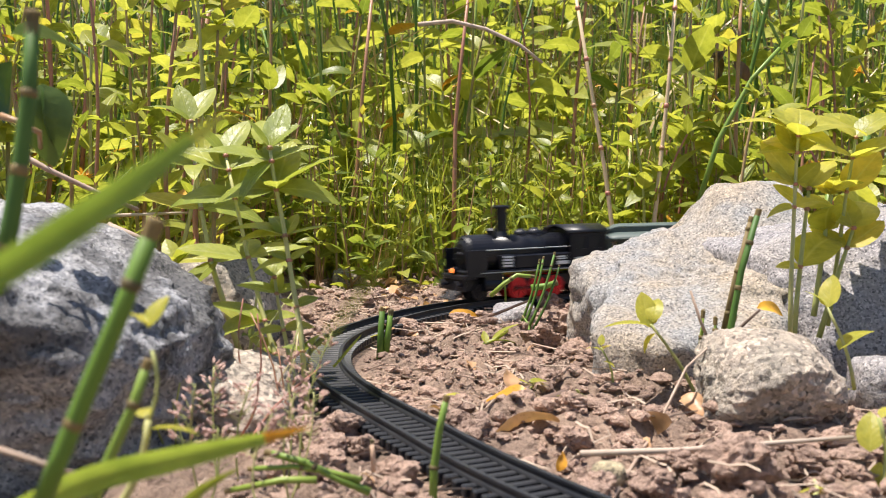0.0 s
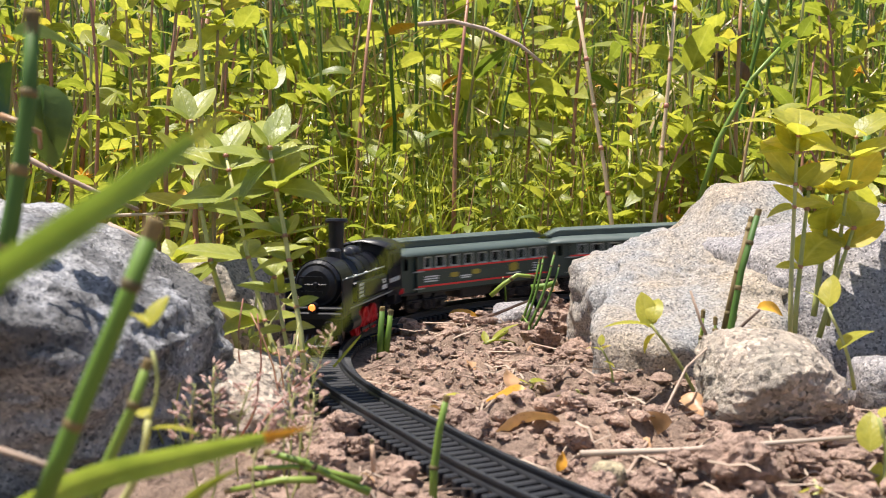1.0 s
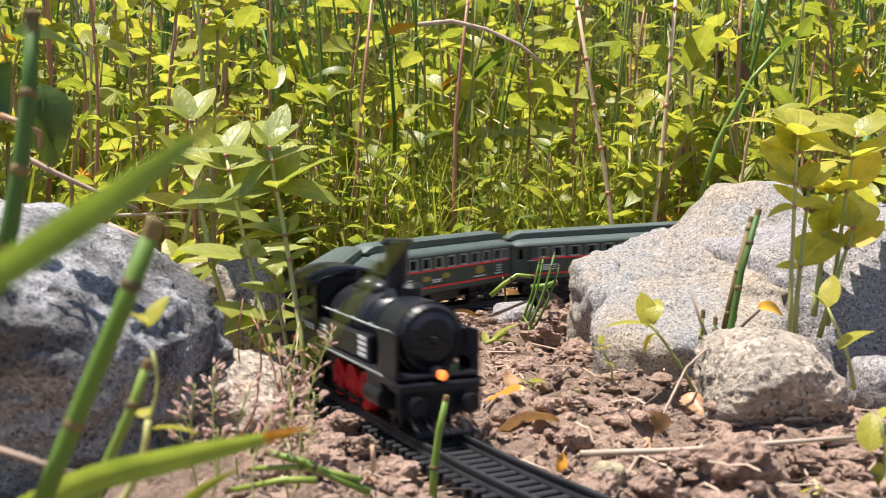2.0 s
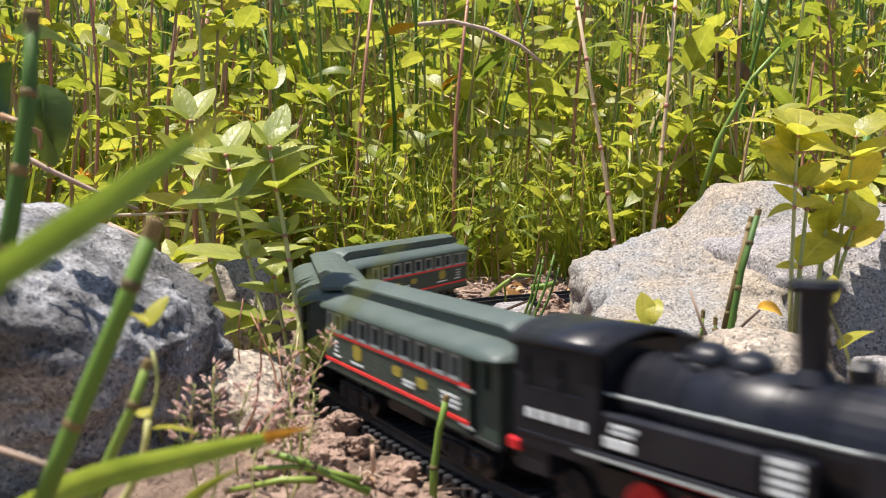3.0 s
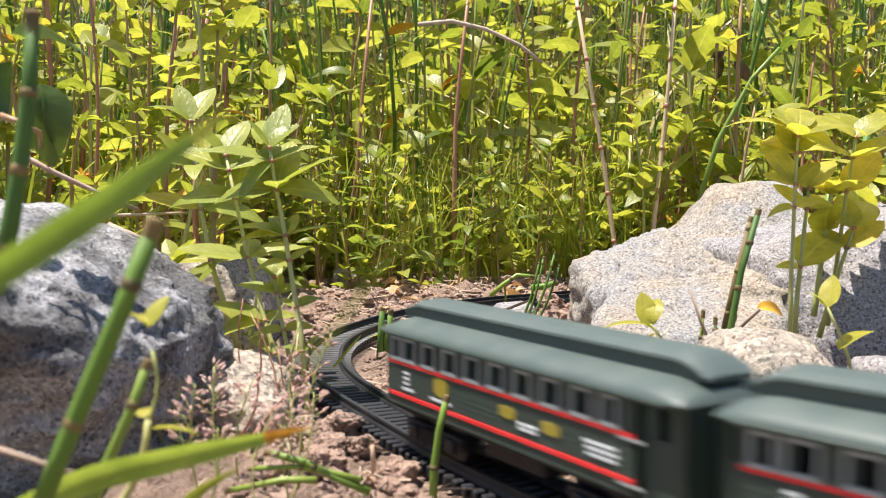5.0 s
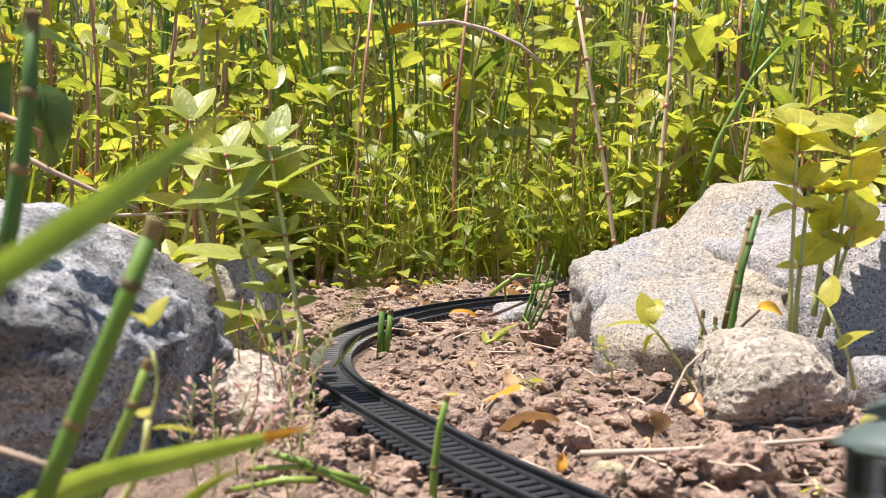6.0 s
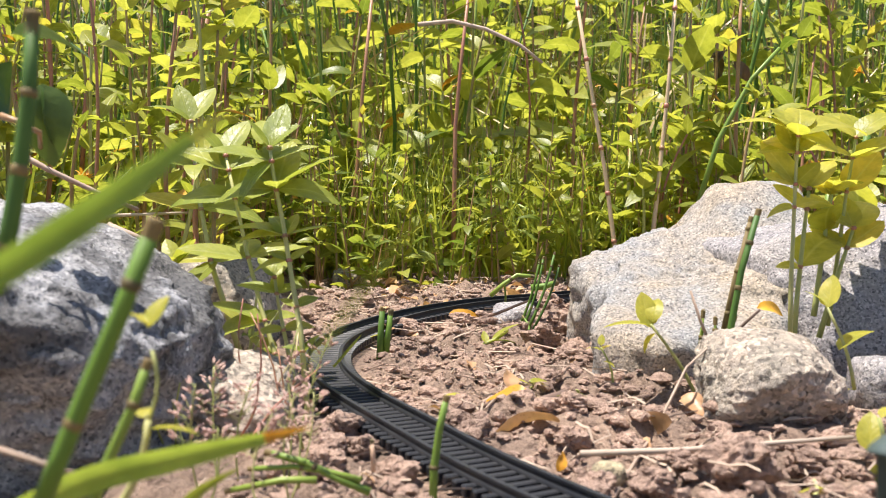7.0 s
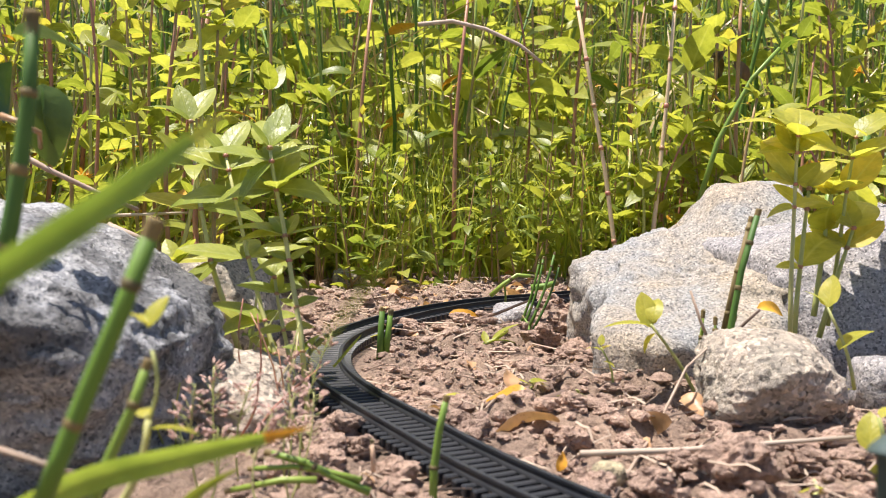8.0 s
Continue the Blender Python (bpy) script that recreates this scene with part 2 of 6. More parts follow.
def on_track(s):
    return [float(np.interp(s, LINE[:, 0], LINE[:, k])) for k in (1, 2, 3)]


def grade(x, y):
    """How far the bed rises towards the back and the far right."""
    back = float(np.interp(y, (0.36, 0.50, 0.65, 0.75, 0.80, 1.5), (0.0, 0.0021, 0.0040, 0.0078, 0.0088, 0.016)))
    right = float(np.interp(x, (0.08, 0.18, 0.34), (0.0, 0.0045, 0.0090))) * float(np.interp(y, (0.62, 0.78), (0.0, 1.0)))
    return back + right


def track_gap(x, y):
    return float(np.sqrt(((LINE[:, 1] - x) ** 2 + (LINE[:, 2] - y) ** 2).min()))


# ---- ground ----
def ground_height(x, y):
    """Soil relief: flat under the track, lumpy beside it, a bank rising behind the plants."""
    gap = track_gap(x, y) if -0.4 < x < 1.1 and -0.2 < y < 1.2 else 1.0
    free = min(1.0, max(0.0, (gap - 0.017) / 0.02))
    v = Vector((x, y, 0))
    lump = 0.011 * (noise.fractal(v * 18, 0.7, 2.2, 4)) + 0.0060 * noise.noise(v * 80) + 0.0042 * noise.noise(v * 170)
    z = GROUND - 0.0012 + grade(x, y) + free * max(-0.008, min(0.014, lump))
    if y > 1.5:
        u = min(1.0, (y - 1.5) / 2.6)
        z += 0.75 * u * u * (3 - 2 * u)
    return z


def make_ground():
    def spread(lo, hi, step, far):
        inner = list(np.arange(lo, hi, step))
        out, d = [], step
        p = hi
        while p < far:
            out.append(p)
            d *= 1.28
            p += d
        low, d, p = [], step, lo - step
        while p > -far:
            low.append(p)
            d *= 1.28
            p -= d
        return low[::-1] + inner + out + [far]
    xs, ys = spread(-0.3, 0.42, 0.0042, 150.0), spread(0.22, 1.25, 0.0042, 150.0)
    verts = [(x, y, ground_height(x, y)) for y in ys for x in xs]
    w = len(xs)
    faces = [(j * w + i, j * w + i + 1, (j + 1) * w + i + 1, (j + 1) * w + i) for j in range(len(ys) - 1) for i in range(w - 1)]
    me = bpy.data.meshes.new("ground")
    me.from_pydata(verts, [], faces)
    me.materials.append(SOIL)
    for p in me.polygons:
        p.use_smooth = True
    return tagged(new("ground", me), "crumbly reddish brown garden soil", "soil", kind="structure")


make_ground()


# ---- toy track ----
def make_track():
    track = tagged(new("toy_track"), "black plastic model railway track curving over bare soil", "track")
    me_tie = bm_mesh("tie", box(-0.0016, 0.0016, -0.0152, 0.0152, -0.0074, -0.0036, 0.0005))
    me_tie.materials.append(TRACK)
    pitch = 0.0061
    s_list = [i * pitch for i in range(int(-0.70 / pitch), int(1.70 / pitch))]
    near = [s for s in s_list if 0.12 < s < 1.25]
    for s in near[:300]:
        x, y, h = on_track(s)
        ob = new("tie", me_tie)
        ob.matrix_basis = pose(x, y, grade(x, y), 0, 0, math.degrees(h))
        ob.parent = track
    rest = bmesh.new()
    for s in s_list:
        if s not in near[:300]:
            x, y, h = on_track(s)
            n = len(rest.verts)
            add_box(rest, -0.0016, 0.0016, -0.0152, 0.0152, -0.0074, -0.0036)
            rest.verts.ensure_lookup_table()
            m = pose(x, y, grade(x, y), 0, 0, math.degrees(h))
            for v in rest.verts[n:]:
                v.co = m @ v.co
    tagged(part("far_ties", rest, TRACK, track), kind="stuff")
    # rails, foot and head, and the webs that tie the sleepers together
    for name, off, prof in (("rail", 0.0092, ((-0.0015, -0.0037), (0.0015, -0.0037), (0.0012, -0.0029), (0.0008, -0.0023), (0.0008, -0.0012), (0.0010, -0.0009), (0.0009, 0.0), (-0.0009, 0.0), (-0.0010, -0.0009), (-0.0008, -0.0012), (-0.0008, -0.0023), (-0.0012, -0.0029))),
                            ("web", 0.0108, ((-0.0008, -0.0074), (0.0008, -0.0074), (0.0008, -0.0056), (-0.0008, -0.0056)))):
        for side in (-1, 1):
            bm = bmesh.new()
            rings = []
            for s in np.arange(-0.70, 1.70, 0.008):
                x, y, h = on_track(s)
                nx, ny = -math.sin(h), math.cos(h)
                rings.append([bm.verts.new((x + nx * (side * off + a), y + ny * (side * off + a), z + grade(x, y))) for a, z in prof])
            k = len(prof)
            for p, q in zip(rings, rings[1:]):
                for i in range(k):
                    bm.faces.new((p[i], q[i], q[(i + 1) % k], p[(i + 1) % k]))
            bmesh.ops.recalc_face_normals(bm, faces=bm.faces)
            part(name, bm, TRACK, track)
    # plug joints where two lengths of track meet
    me_j = bm_mesh("joint_plug", box(-0.005, 0.005, -0.0016, 0.0022, -0.0074, -0.0030, 0.0006))
    me_j.materials.append(TRACK)
    for s in (0.262, 0.465, 0.668, 0.871, 1.074):
        x, y, h = on_track(s)
        for side in (-1, 1):
            ob = new("joint_plug", me_j)
            ob.matrix_basis = pose(x, y, grade(x, y), 0, 0, math.degrees(h)) @ pose(0, side * 0.0136, 0)
            ob.parent = track
    return track


make_track()


# ---- stones ----
def make_rock(name, at, size, planes, seed, material, label, rough=0.05, detail=5, turn=0.0, soft=14.0, category="rock"):
    """A worn stone: a block cut by planes (normal, distance), with rounded arrises and a pitted skin. at: the middle of its foot."""
    bm = bmesh.new()
    bmesh.ops.create_icosphere(bm, subdivisions=detail, radius=1)
    cuts = [(Vector(n).normalized(), d) for n, d in planes]
    cuts += [(Vector(n), 1.0) for n in ((1, 0, 0), (-1, 0, 0), (0, 1, 0), (0, -1, 0), (0, 0, 1), (0, 0, -1))]
    for v in bm.verts:
        u = v.co.normalized()
        acc = sum((max(0.0, u.dot(n)) / d) ** soft for n, d in cuts)
        r = acc ** (-1 / soft)
        p = u * r
        o = Vector((seed * 3.1, seed * 1.7, seed * 0.9))
        k = noise.fractal(p * 1.6 + o, 0.9, 2.1, 3) * 0.06 + noise.fractal(p * 5 + o, 0.7, 2.1, 5) * rough - abs(noise.noise(p * 11 + o)) * rough * 0.55
        p *= 1 + k
        v.co = Vector((p.x * size[0], p.y * size[1], (p.z + 0.72) * size[2]))
    ob = thing(name, bm, material, label, category, smooth=True)
    ob.matrix_basis = pose(at[0], at[1], GROUND - 0.002 + grade(at[0], at[1]) if len(at) < 3 else at[2], 0, 0, turn)
    return ob


def make_boulder(centre, blocks, seed, material, label, rough=0.0019, soft=26.0):
    """A large stone of several fused blocks; each block is a list of faces (normal, a place on the face), in metres."""
    bm = bmesh.new()
    bmesh.ops.create_icosphere(bm, subdivisions=6, radius=1)
    c, o = Vector(centre), Vector((seed * 3.1, seed * 1.7, seed * 0.9))
    cut = []
    for faces in blocks:
        fs = [(Vector(n).normalized(), Vector(q)) for n, q in faces]
        cut.append([(n, n.dot(q - c)) for n, q in fs])
    for v in bm.verts:
        u = v.co.normalized()
        r = max(sum((max(0.0, u.dot(n)) / d) ** soft for n, d in fs) ** (-1 / soft) for fs in cut)
        p = u * r
        k = 3.2 * rough * noise.fractal(p * 26 + o, 0.9, 2.1, 3) + rough * 1.3 * noise.fractal(p * 95 + o, 0.7, 2.1, 5) - 1.6 * rough * max(0.0, noise.noise(p * 150 + o) - 0.25)
        v.co = u * (r + k)
    ob = thing("rock", bm, material, label, "rock", smooth=True)
    ob.location = c
    return ob


_back, _foot, _right = ((0, 1, 0.35), (0.15, 0.695, 0.035)), ((0, 0, -1), (0.15, 0.6, -0.022)), ((1, 0, 0.15), (0.236, 0.6, 0.03))
make_boulder((0.15, 0.60, 0.02), [
    [((-0.17, -0.35, 0.92), (0.0727, 0.62, 0.0440)), ((-0.35, 0.50, 0.80), (0.075, 0.630, 0.0450)), ((-0.95, -0.3, -0.15), (0.0755, 0.62, 0.02)), ((-0.92, 0.38, 0), (0.0755, 0.63, 0.02)), ((-0.3, -0.9, -0.30), (0.085, 0.588, 0.0)), ((-0.75, -0.45, 0.5), (0.077, 0.612, 0.038)), _back, _foot, _right],
    [((-0.78, -0.2, 0.58), (0.170, 0.65, 0.079)), ((-0.12, -0.60, 0.79), (0.20, 0.640, 0.086)), ((-0.02, -0.1, 1), (0.205, 0.65, 0.0925)), ((-1, 0, -0.1), (0.10, 0.64, 0.03)), ((0, -1, 0), (0.15, 0.57, 0.0)), _back, _foot, _right],
    [((-0.05, -0.30, 0.95), (0.145, 0.60, 0.0485)), ((-0.45, -0.45, 0.77), (0.084, 0.535, 0.0265)), ((-0.08, -0.98, -0.22), (0.11, 0.499, 0.005)), ((-0.85, -0.5, -0.14), (0.080, 0.52, 0.01)), ((-0.93, 0.36, -0.05), (0.0795, 0.535, 0.02)), ((0.9, -0.3, 0.2), (0.190, 0.55, 0.02)), ((0.1, -0.75, 0.65), (0.14, 0.508, 0.022)), ((0, 1, 0.3), (0.15, 0.64, 0.02)), _foot],
], 3, ROCK_PALE, "large pale granite boulder with warm stained front on soil")
make_boulder((0.25, 0.585, 0.02), [
    [((-0.30, -0.70, 0.65), (0.214, 0.545, 0.0475)), ((-0.2, -0.1, 0.97), (0.25, 0.575, 0.073)), ((-0.9, -0.40, -0.05), (0.190, 0.535, 0.03)), ((-0.1, -0.95, -0.3), (0.21, 0.509, -0.001)), ((0.3, -0.2, 0.93), (0.27, 0.58, 0.071)), ((1, 0, 0.1), (0.315, 0.58, 0.02)), ((0, 1, 0.3), (0.25, 0.65, 0.03)), ((0, 0, -1), (0.25, 0.58, -0.02))],
], 8, ROCK_GREY, "purplish grey speckled boulder beside a leafy weed", 0.0014)
make_rock("rock", (0.1391, 0.4276), (0.0272, 0.0287, 0.0223), [((-0.6, -0.3, 0.6), 0.9), ((0.6, -0.3, 0.7), 0.95), ((0, -0.75, -0.5), 0.85)], 12, ROCK_ROUGH, "rounded rough beige stone half sunk in soil", 0.06, 6, soft=6)
make_rock("rock", (-0.1650, 0.3700), (0.0720, 0.0750, 0.0540), [((0.60, -0.15, 0.72), 0.76), ((0.12, -0.95, -0.34), 0.74), ((0.85, -0.5, -0.25), 0.88), ((-0.3, -0.6, 0.75), 0.98)], 21, ROCK_DARK, "big grey stone with shade painted as dark patches", 0.065, 6, soft=10)
make_rock("rock", (-0.1375, 0.6345), (0.0327, 0.0336, 0.0327), [((0.6, -0.3, 0.6), 0.85)], 5, ROCK_ROUGH, "small pale pitted stone among weeds", 0.06, 5, soft=6)
make_rock("rock", (-0.0880, 0.4250), (0.0240, 0.0340, 0.0170), [((0.5, -0.3, 0.8), 0.8)], 31, ROCK_ROUGH, "brownish stone beside the track", 0.08, 5, soft=6)
make_rock("stone", (-0.0853, 0.9247), (0.0153, 0.0144, 0.0108), [], 33, ROCK_PALE, "small grey stone behind the track", 0.06, 4, soft=4)
make_rock("stone", (0.0489, 0.7003), (0.0141, 0.0141, 0.0094), [((-0.4, -0.4, 0.8), 0.8)], 35, ROCK_GREY, "grey angular stone on the soil", 0.06, 4, soft=6)
make_rock("stone", (0.1999, 0.4608), (0.0118, 0.0158, 0.0128), [], 37, ROCK_GREY, "small grey stone beside a boulder", 0.05, 4, soft=4)
make_rock("stone", (0.0555, 0.336, -0.0095), (0.0056, 0.0056, 0.0046), [], 39, ROCK_OCHRE, "small smooth ochre pebble", 0.03, 4, soft=3)


# ---- train ----
COACH = 0.1535
PITCH = 0.161


def wheelset(parent, x, r, gauge=0.0164, material=None, spokes=True, name="wheelset"):
    me = bmesh.new()
    for side in (-1, 1):
        y = side * gauge / 2
        add_cyl(me, (0, y - side * 0.0002, 0), (0, y + side * 0.0022, 0), r, r, 20)
        add_cyl(me, (0, y - side * 0.0008, 0), (0, y - side * 0.0002, 0), r + 0.0007, r + 0.0007, 20)
    add_cyl(me, (0, -gauge / 2, 0), (0, gauge / 2, 0), 0.001, 0.001, 8)
    ob = part(name, me, material or BLACK, parent, smooth=False)
    if spokes:
        sp = bmesh.new()
        for side in (-1, 1):
            y = side * (gauge / 2 + 0.0024)
            for k in range(8):
                a = 2 * math.pi * k / 8
                add_cyl(sp, (0, y, 0), (math.cos(a) * r * 0.86, y, math.sin(a) * r * 0.86), 0.0006, 0.0005, 5)
            add_cyl(sp, (0, y - 0.0005 * side, 0), (0, y + 0.0006 * side, 0), 0.0017, 0.0015, 10)
        part("spokes", sp, material or BLACK, ob)
    ob.matrix_basis = pose(x, 0, r)
    return ob


def make_coach(label):
    """A passenger coach; x runs forward, the origin at mid-length on the rail top."""
    coach = tagged(new("passenger_coach"), label, "train coach", "coaches of the toy train")
    h, w = COACH / 2, 0.0168
    body0, body1 = 0.0142, 0.0405
    vest, rear = 0.016, 0.006
    wz0, wz1 = 0.0308, 0.0378
    # side walls with real window openings, from pieces round each opening
    xs = [-h + rear + 0.0052] + [-h + rear + 0.0145 + 0.0137 * k for k in range(0, 8)] + [-h + rear + 0.0145 + 0.0137 * 7 + 0.0116]
    win = [(c, 0.0032 if i in (0, 9) else 0.0042) for i, c in enumerate(xs)]
    for side in (-1, 1):
        bm = bmesh.new()
        y0, y1 = sorted((side * (w - 0.0012), side * w))
        add_box(bm, -h + rear, h - vest, y0, y1, body0, wz0)
        add_box(bm, -h + rear, h - vest, y0, y1, wz1, body1)
        edge = -h + rear
        for c, hw in win:
            add_box(bm, edge, c - hw, y0, y1, wz0, wz1)
            edge = c + hw
        add_box(bm, edge, h - vest, y0, y1, wz0, wz1)
        wall = part("side_wall", bm, COACH_GREEN, coach)
        for c, hw in win:
            fr = bmesh.new()
            o0, o1 = sorted((side * (w - 0.0005), side * (w + 0.0006)))
            t = 0.0007
            add_box(fr, c - hw - 0.0002, c - hw + t, o0, o1, wz0 - 0.0003, wz1 + 0.0003)
            add_box(fr, c + hw - t, c + hw + 0.0002, o0, o1, wz0 - 0.0003, wz1 + 0.0003)
            add_box(fr, c - hw + t, c + hw - t, o0, o1, wz1 - t, wz1 + 0.0003)
            add_box(fr, c - hw - 0.0008, c + hw + 0.0008, o0, o1 if side > 0 else o1, wz0 - 0.0009, wz0 + 0.0002)
            part("window_frame", fr, SILVER, wall, "grey window frame")
            mid = bmesh.new()
            add_box(mid, c - hw + t, c - hw + 0.0026, min(side * (w - 0.0010), side * (w - 0.0004)), max(side * (w - 0.0010), side * (w - 0.0004)), wz0, wz1)
            part("window_blind", mid, COACH_GREEN, wall)
        ya, yb = sorted((side * w, side * (w + 0.0004)))
        for z in (0.0293, 0.0180):
            part("red_stripe", box(-h + rear + 0.0002, h - vest - 0.0002, ya, yb, z - 0.0006, z + 0.0006), STRIPE, wall, "thin red painted stripe")
        for z in (0.0283, 0.0168):
            part("step_rib", box(h - vest - 0.006, h - vest + 0.0035, ya, sorted((side * w, side * (w + 0.0009)))[1] if side > 0 else yb, z - 0.0004, z + 0.0004), SILVER, wall)
        # unreadable lettering as bars
        yc, yd = sorted((side * w, side * (w + 0.0003)))
        for dx, z, ln in ((-h + 0.0187, 0.0262, 0.004), (-h + 0.0187, 0.0244, 0.004), (-h + 0.0187, 0.0226, 0.004), (-h + 0.0200, 0.0206, 0.008), (-h + 0.0425, 0.0206, 0.013), (-h + 0.0919, 0.0226, 0.010), (-h + 0.0919, 0.0213, 0.009), (-h + 0.1242, 0.0244, 0.013), (-h + 0.1250, 0.0228, 0.013), (-h + 0.1250, 0.0212, 0.012)):
            part("lettering_bar", box(dx - ln / 2, dx + ln / 2, yc, yd, z - 0.00045, z + 0.00045), WHITE, wall, "small white lettering bar")
        for dx, z, ln, hh in ((-h + 0.0425, 0.0250, 0.009, 0.0022), (-h + 0.0816, 0.0246, 0.008, 0.0013), (-h + 0.1029, 0.0240, 0.008, 0.0013)):
            em = bmesh.new()
            add_box(em, dx - ln / 2, dx + ln / 2, yc, yd, z - hh, z + hh)
            add_box(em, dx - ln * 0.3, dx + ln * 0.3, yc, yd, z - hh * 1.35, z - hh)
            add_box(em, dx - ln * 0.3, dx + ln * 0.3, yc, yd, z + hh, z + hh * 1.35)
            part("emblem", em, YELLOW, wall, "worn yellow painted emblem")
        # fine horizontal ribs of the lower panelling
        rib = bmesh.new()
        for z in np.arange(0.0192, 0.0282, 0.0018):
            add_box(rib, -h + rear, h - vest, min(side * w, side * (w + 0.00006)), max(side * w, side * (w + 0.00006)), z, z + 0.0003)
        part("panel_ribs", rib, COACH_GREEN, wall)
    # vestibules at both ends: narrower, with corner posts and a doorway
    for e in (-1, 1):
        depth = vest if e > 0 else rear
        x0, x1 = sorted((e * (h - depth), e * h))
        v = bmesh.new()
        xd0, xd1 = sorted((e * (h - 0.0012), e * h))
        for s2 in (-1, 1):
            a, b = sorted((s2 * 0.0045, s2 * (w - 0.0022)))
            add_box(v, xd0, xd1, a, b, body0, body1)
            c, d = sorted((s2 * (w - 0.0034), s2 * (w - 0.0022)))
            add_box(v, x0, x1, c, d, body0, 0.0295)
            add_box(v, x0, x1, c, d, 0.0372, body1)
            add_box(v, x0, x0 + depth * 0.38, c, d, 0.0295, 0.0372)
            add_box(v, x1 - depth * 0.38, x1, c, d, 0.0295, 0.0372)
        add_box(v, xd0, xd1, -0.0045, 0.0045, 0.0365, body1)
        vb = part("vestibule", v, COACH_GREEN, coach)
        part("end_door", box(min(e * (h - 0.001), e * (h - 0.002)), max(e * (h - 0.001), e * (h - 0.002)), -0.0045, 0.0045, body0, 0.0365), DARK, vb)
        bl = bmesh.new()
        add_box(bl, min(e * h, e * (h + 0.0028)), max(e * h, e * (h + 0.0028)), -0.0062, 0.0062, 0.0145, 0.0385, 0.0006)
        part("gangway", bl, COACH_GREEN, vb)
        part("coupler", box(min(e * (h - 0.012), e * (h + 0.0033)), max(e * (h - 0.012), e * (h + 0.0033)), -0.0022, 0.0022, 0.0072, 0.0098, 0.0004), BLACK, coach)
    part("floor", box(-h, h, -w + 0.0014, w - 0.0014, 0.0126, 0.0144, 0.0003), DARK, coach)
    part("partition", box(-h + rear, h - vest, -0.0006, 0.0006, 0.0144, 0.0400), DARK, coach)
    # roof: curved lower deck, clerestory on top, both with sloping hipped ends
    n = 9
    lower = []
    for i in range(n):
        a = math.pi * (0.06 + 0.88 * i / (n - 1))
        lower.append((0.0186 * math.cos(a) / math.cos(math.pi * 0.06), 0.0400 + 0.0062 * (math.sin(a) - math.sin(math.pi * 0.06))))
    lower = [(0.0186, 0.0392)] + lower + [(-0.0186, 0.0392)]

    def hipped(prof, half, taper, z_fall, steps=4):
        bm = bmesh.new()
        base = min(z for _, z in prof)
        xs2 = [-half + taper * k / steps for k in range(steps + 1)] + [half - taper + taper * k / steps for k in range(steps + 1)]
        rings = []
        for x in xs2:
            u = min(1.0, (half - abs(x)) / taper)
            k = math.sin(u * math.pi / 2)
            rings.append([bm.verts.new((x, y * (1 - 0.06 * (1 - k)), base + (z - base) * (z_fall + (1 - z_fall) * k))) for y, z in prof])
        m = len(prof)
        for p, q in zip(rings, rings[1:]):
            for i in range(m):
                bm.faces.new((p[i], p[(i + 1) % m], q[(i + 1) % m], q[i]))
        bm.faces.new(rings[0][::-1])
        bm.faces.new(rings[-1])
        bmesh.ops.recalc_face_normals(bm, faces=bm.faces)
        return bm
    part("lower_roof", hipped(lower, h + 0.001, 0.012, 0.45), ROOF_GREEN, coach, "dull green curved roof", smooth=True)
    cl = [(0.0078, 0.0440), (0.0078, 0.0478), (0.0088, 0.0480), (0.0086, 0.0488), (0.0055, 0.0500), (0.002, 0.0506), (-0.002, 0.0506), (-0.0055, 0.0500), (-0.0086, 0.0488), (-0.0088, 0.0480), (-0.0078, 0.0478), (-0.0078, 0.0440)]
    part("clerestory", hipped(cl, h - 0.0005, 0.011, 0.25), ROOF_GREEN, coach, "raised clerestory roof")
    for side in (-1, 1):
        a, b = sorted((side * 0.0168, side * 0.0189))
        part("eave", box(-h + 0.004, h - 0.004, a, b, 0.0386, 0.0396, 0.0002), COACH_GREEN, coach)
    # bogies
    for e in (-1, 1):
        bog = bmesh.new()
        for side in (-1, 1):
            a, b = sorted((side * 0.0112, side * 0.0128))
            add_box(bog, -0.019, 0.019, a, b, 0.0058, 0.0092, 0.0005)
            for bx in (-0.0125, 0.0125):
                c, d = sorted((side * 0.0120, side * 0.0142))
                add_box(bog, bx - 0.003, bx + 0.003, c, d, 0.0028, 0.0078, 0.0006)
            for bx in (-0.004, 0.0, 0.004):
                add_cyl(bog, (bx, side * 0.0134, 0.0022), (bx, side * 0.0134, 0.0085), 0.0016, 0.0016, 8)
        add_box(bog, -0.004, 0.004, -0.0112, 0.0112, 0.0062, 0.0128, 0.0004)
        b = part("bogie", bog, BLACK, coach)
        b.matrix_basis = pose(e * 0.047, 0, 0)
        for bx in (-0.0125, 0.0125):
            wheelset(b, bx, 0.0066, material=BLACK, spokes=False)
    part("battery_box", box(-0.018, 0.014, -0.0105, 0.0105, 0.0058, 0.0127, 0.0008), BLACK, coach)
    return coach


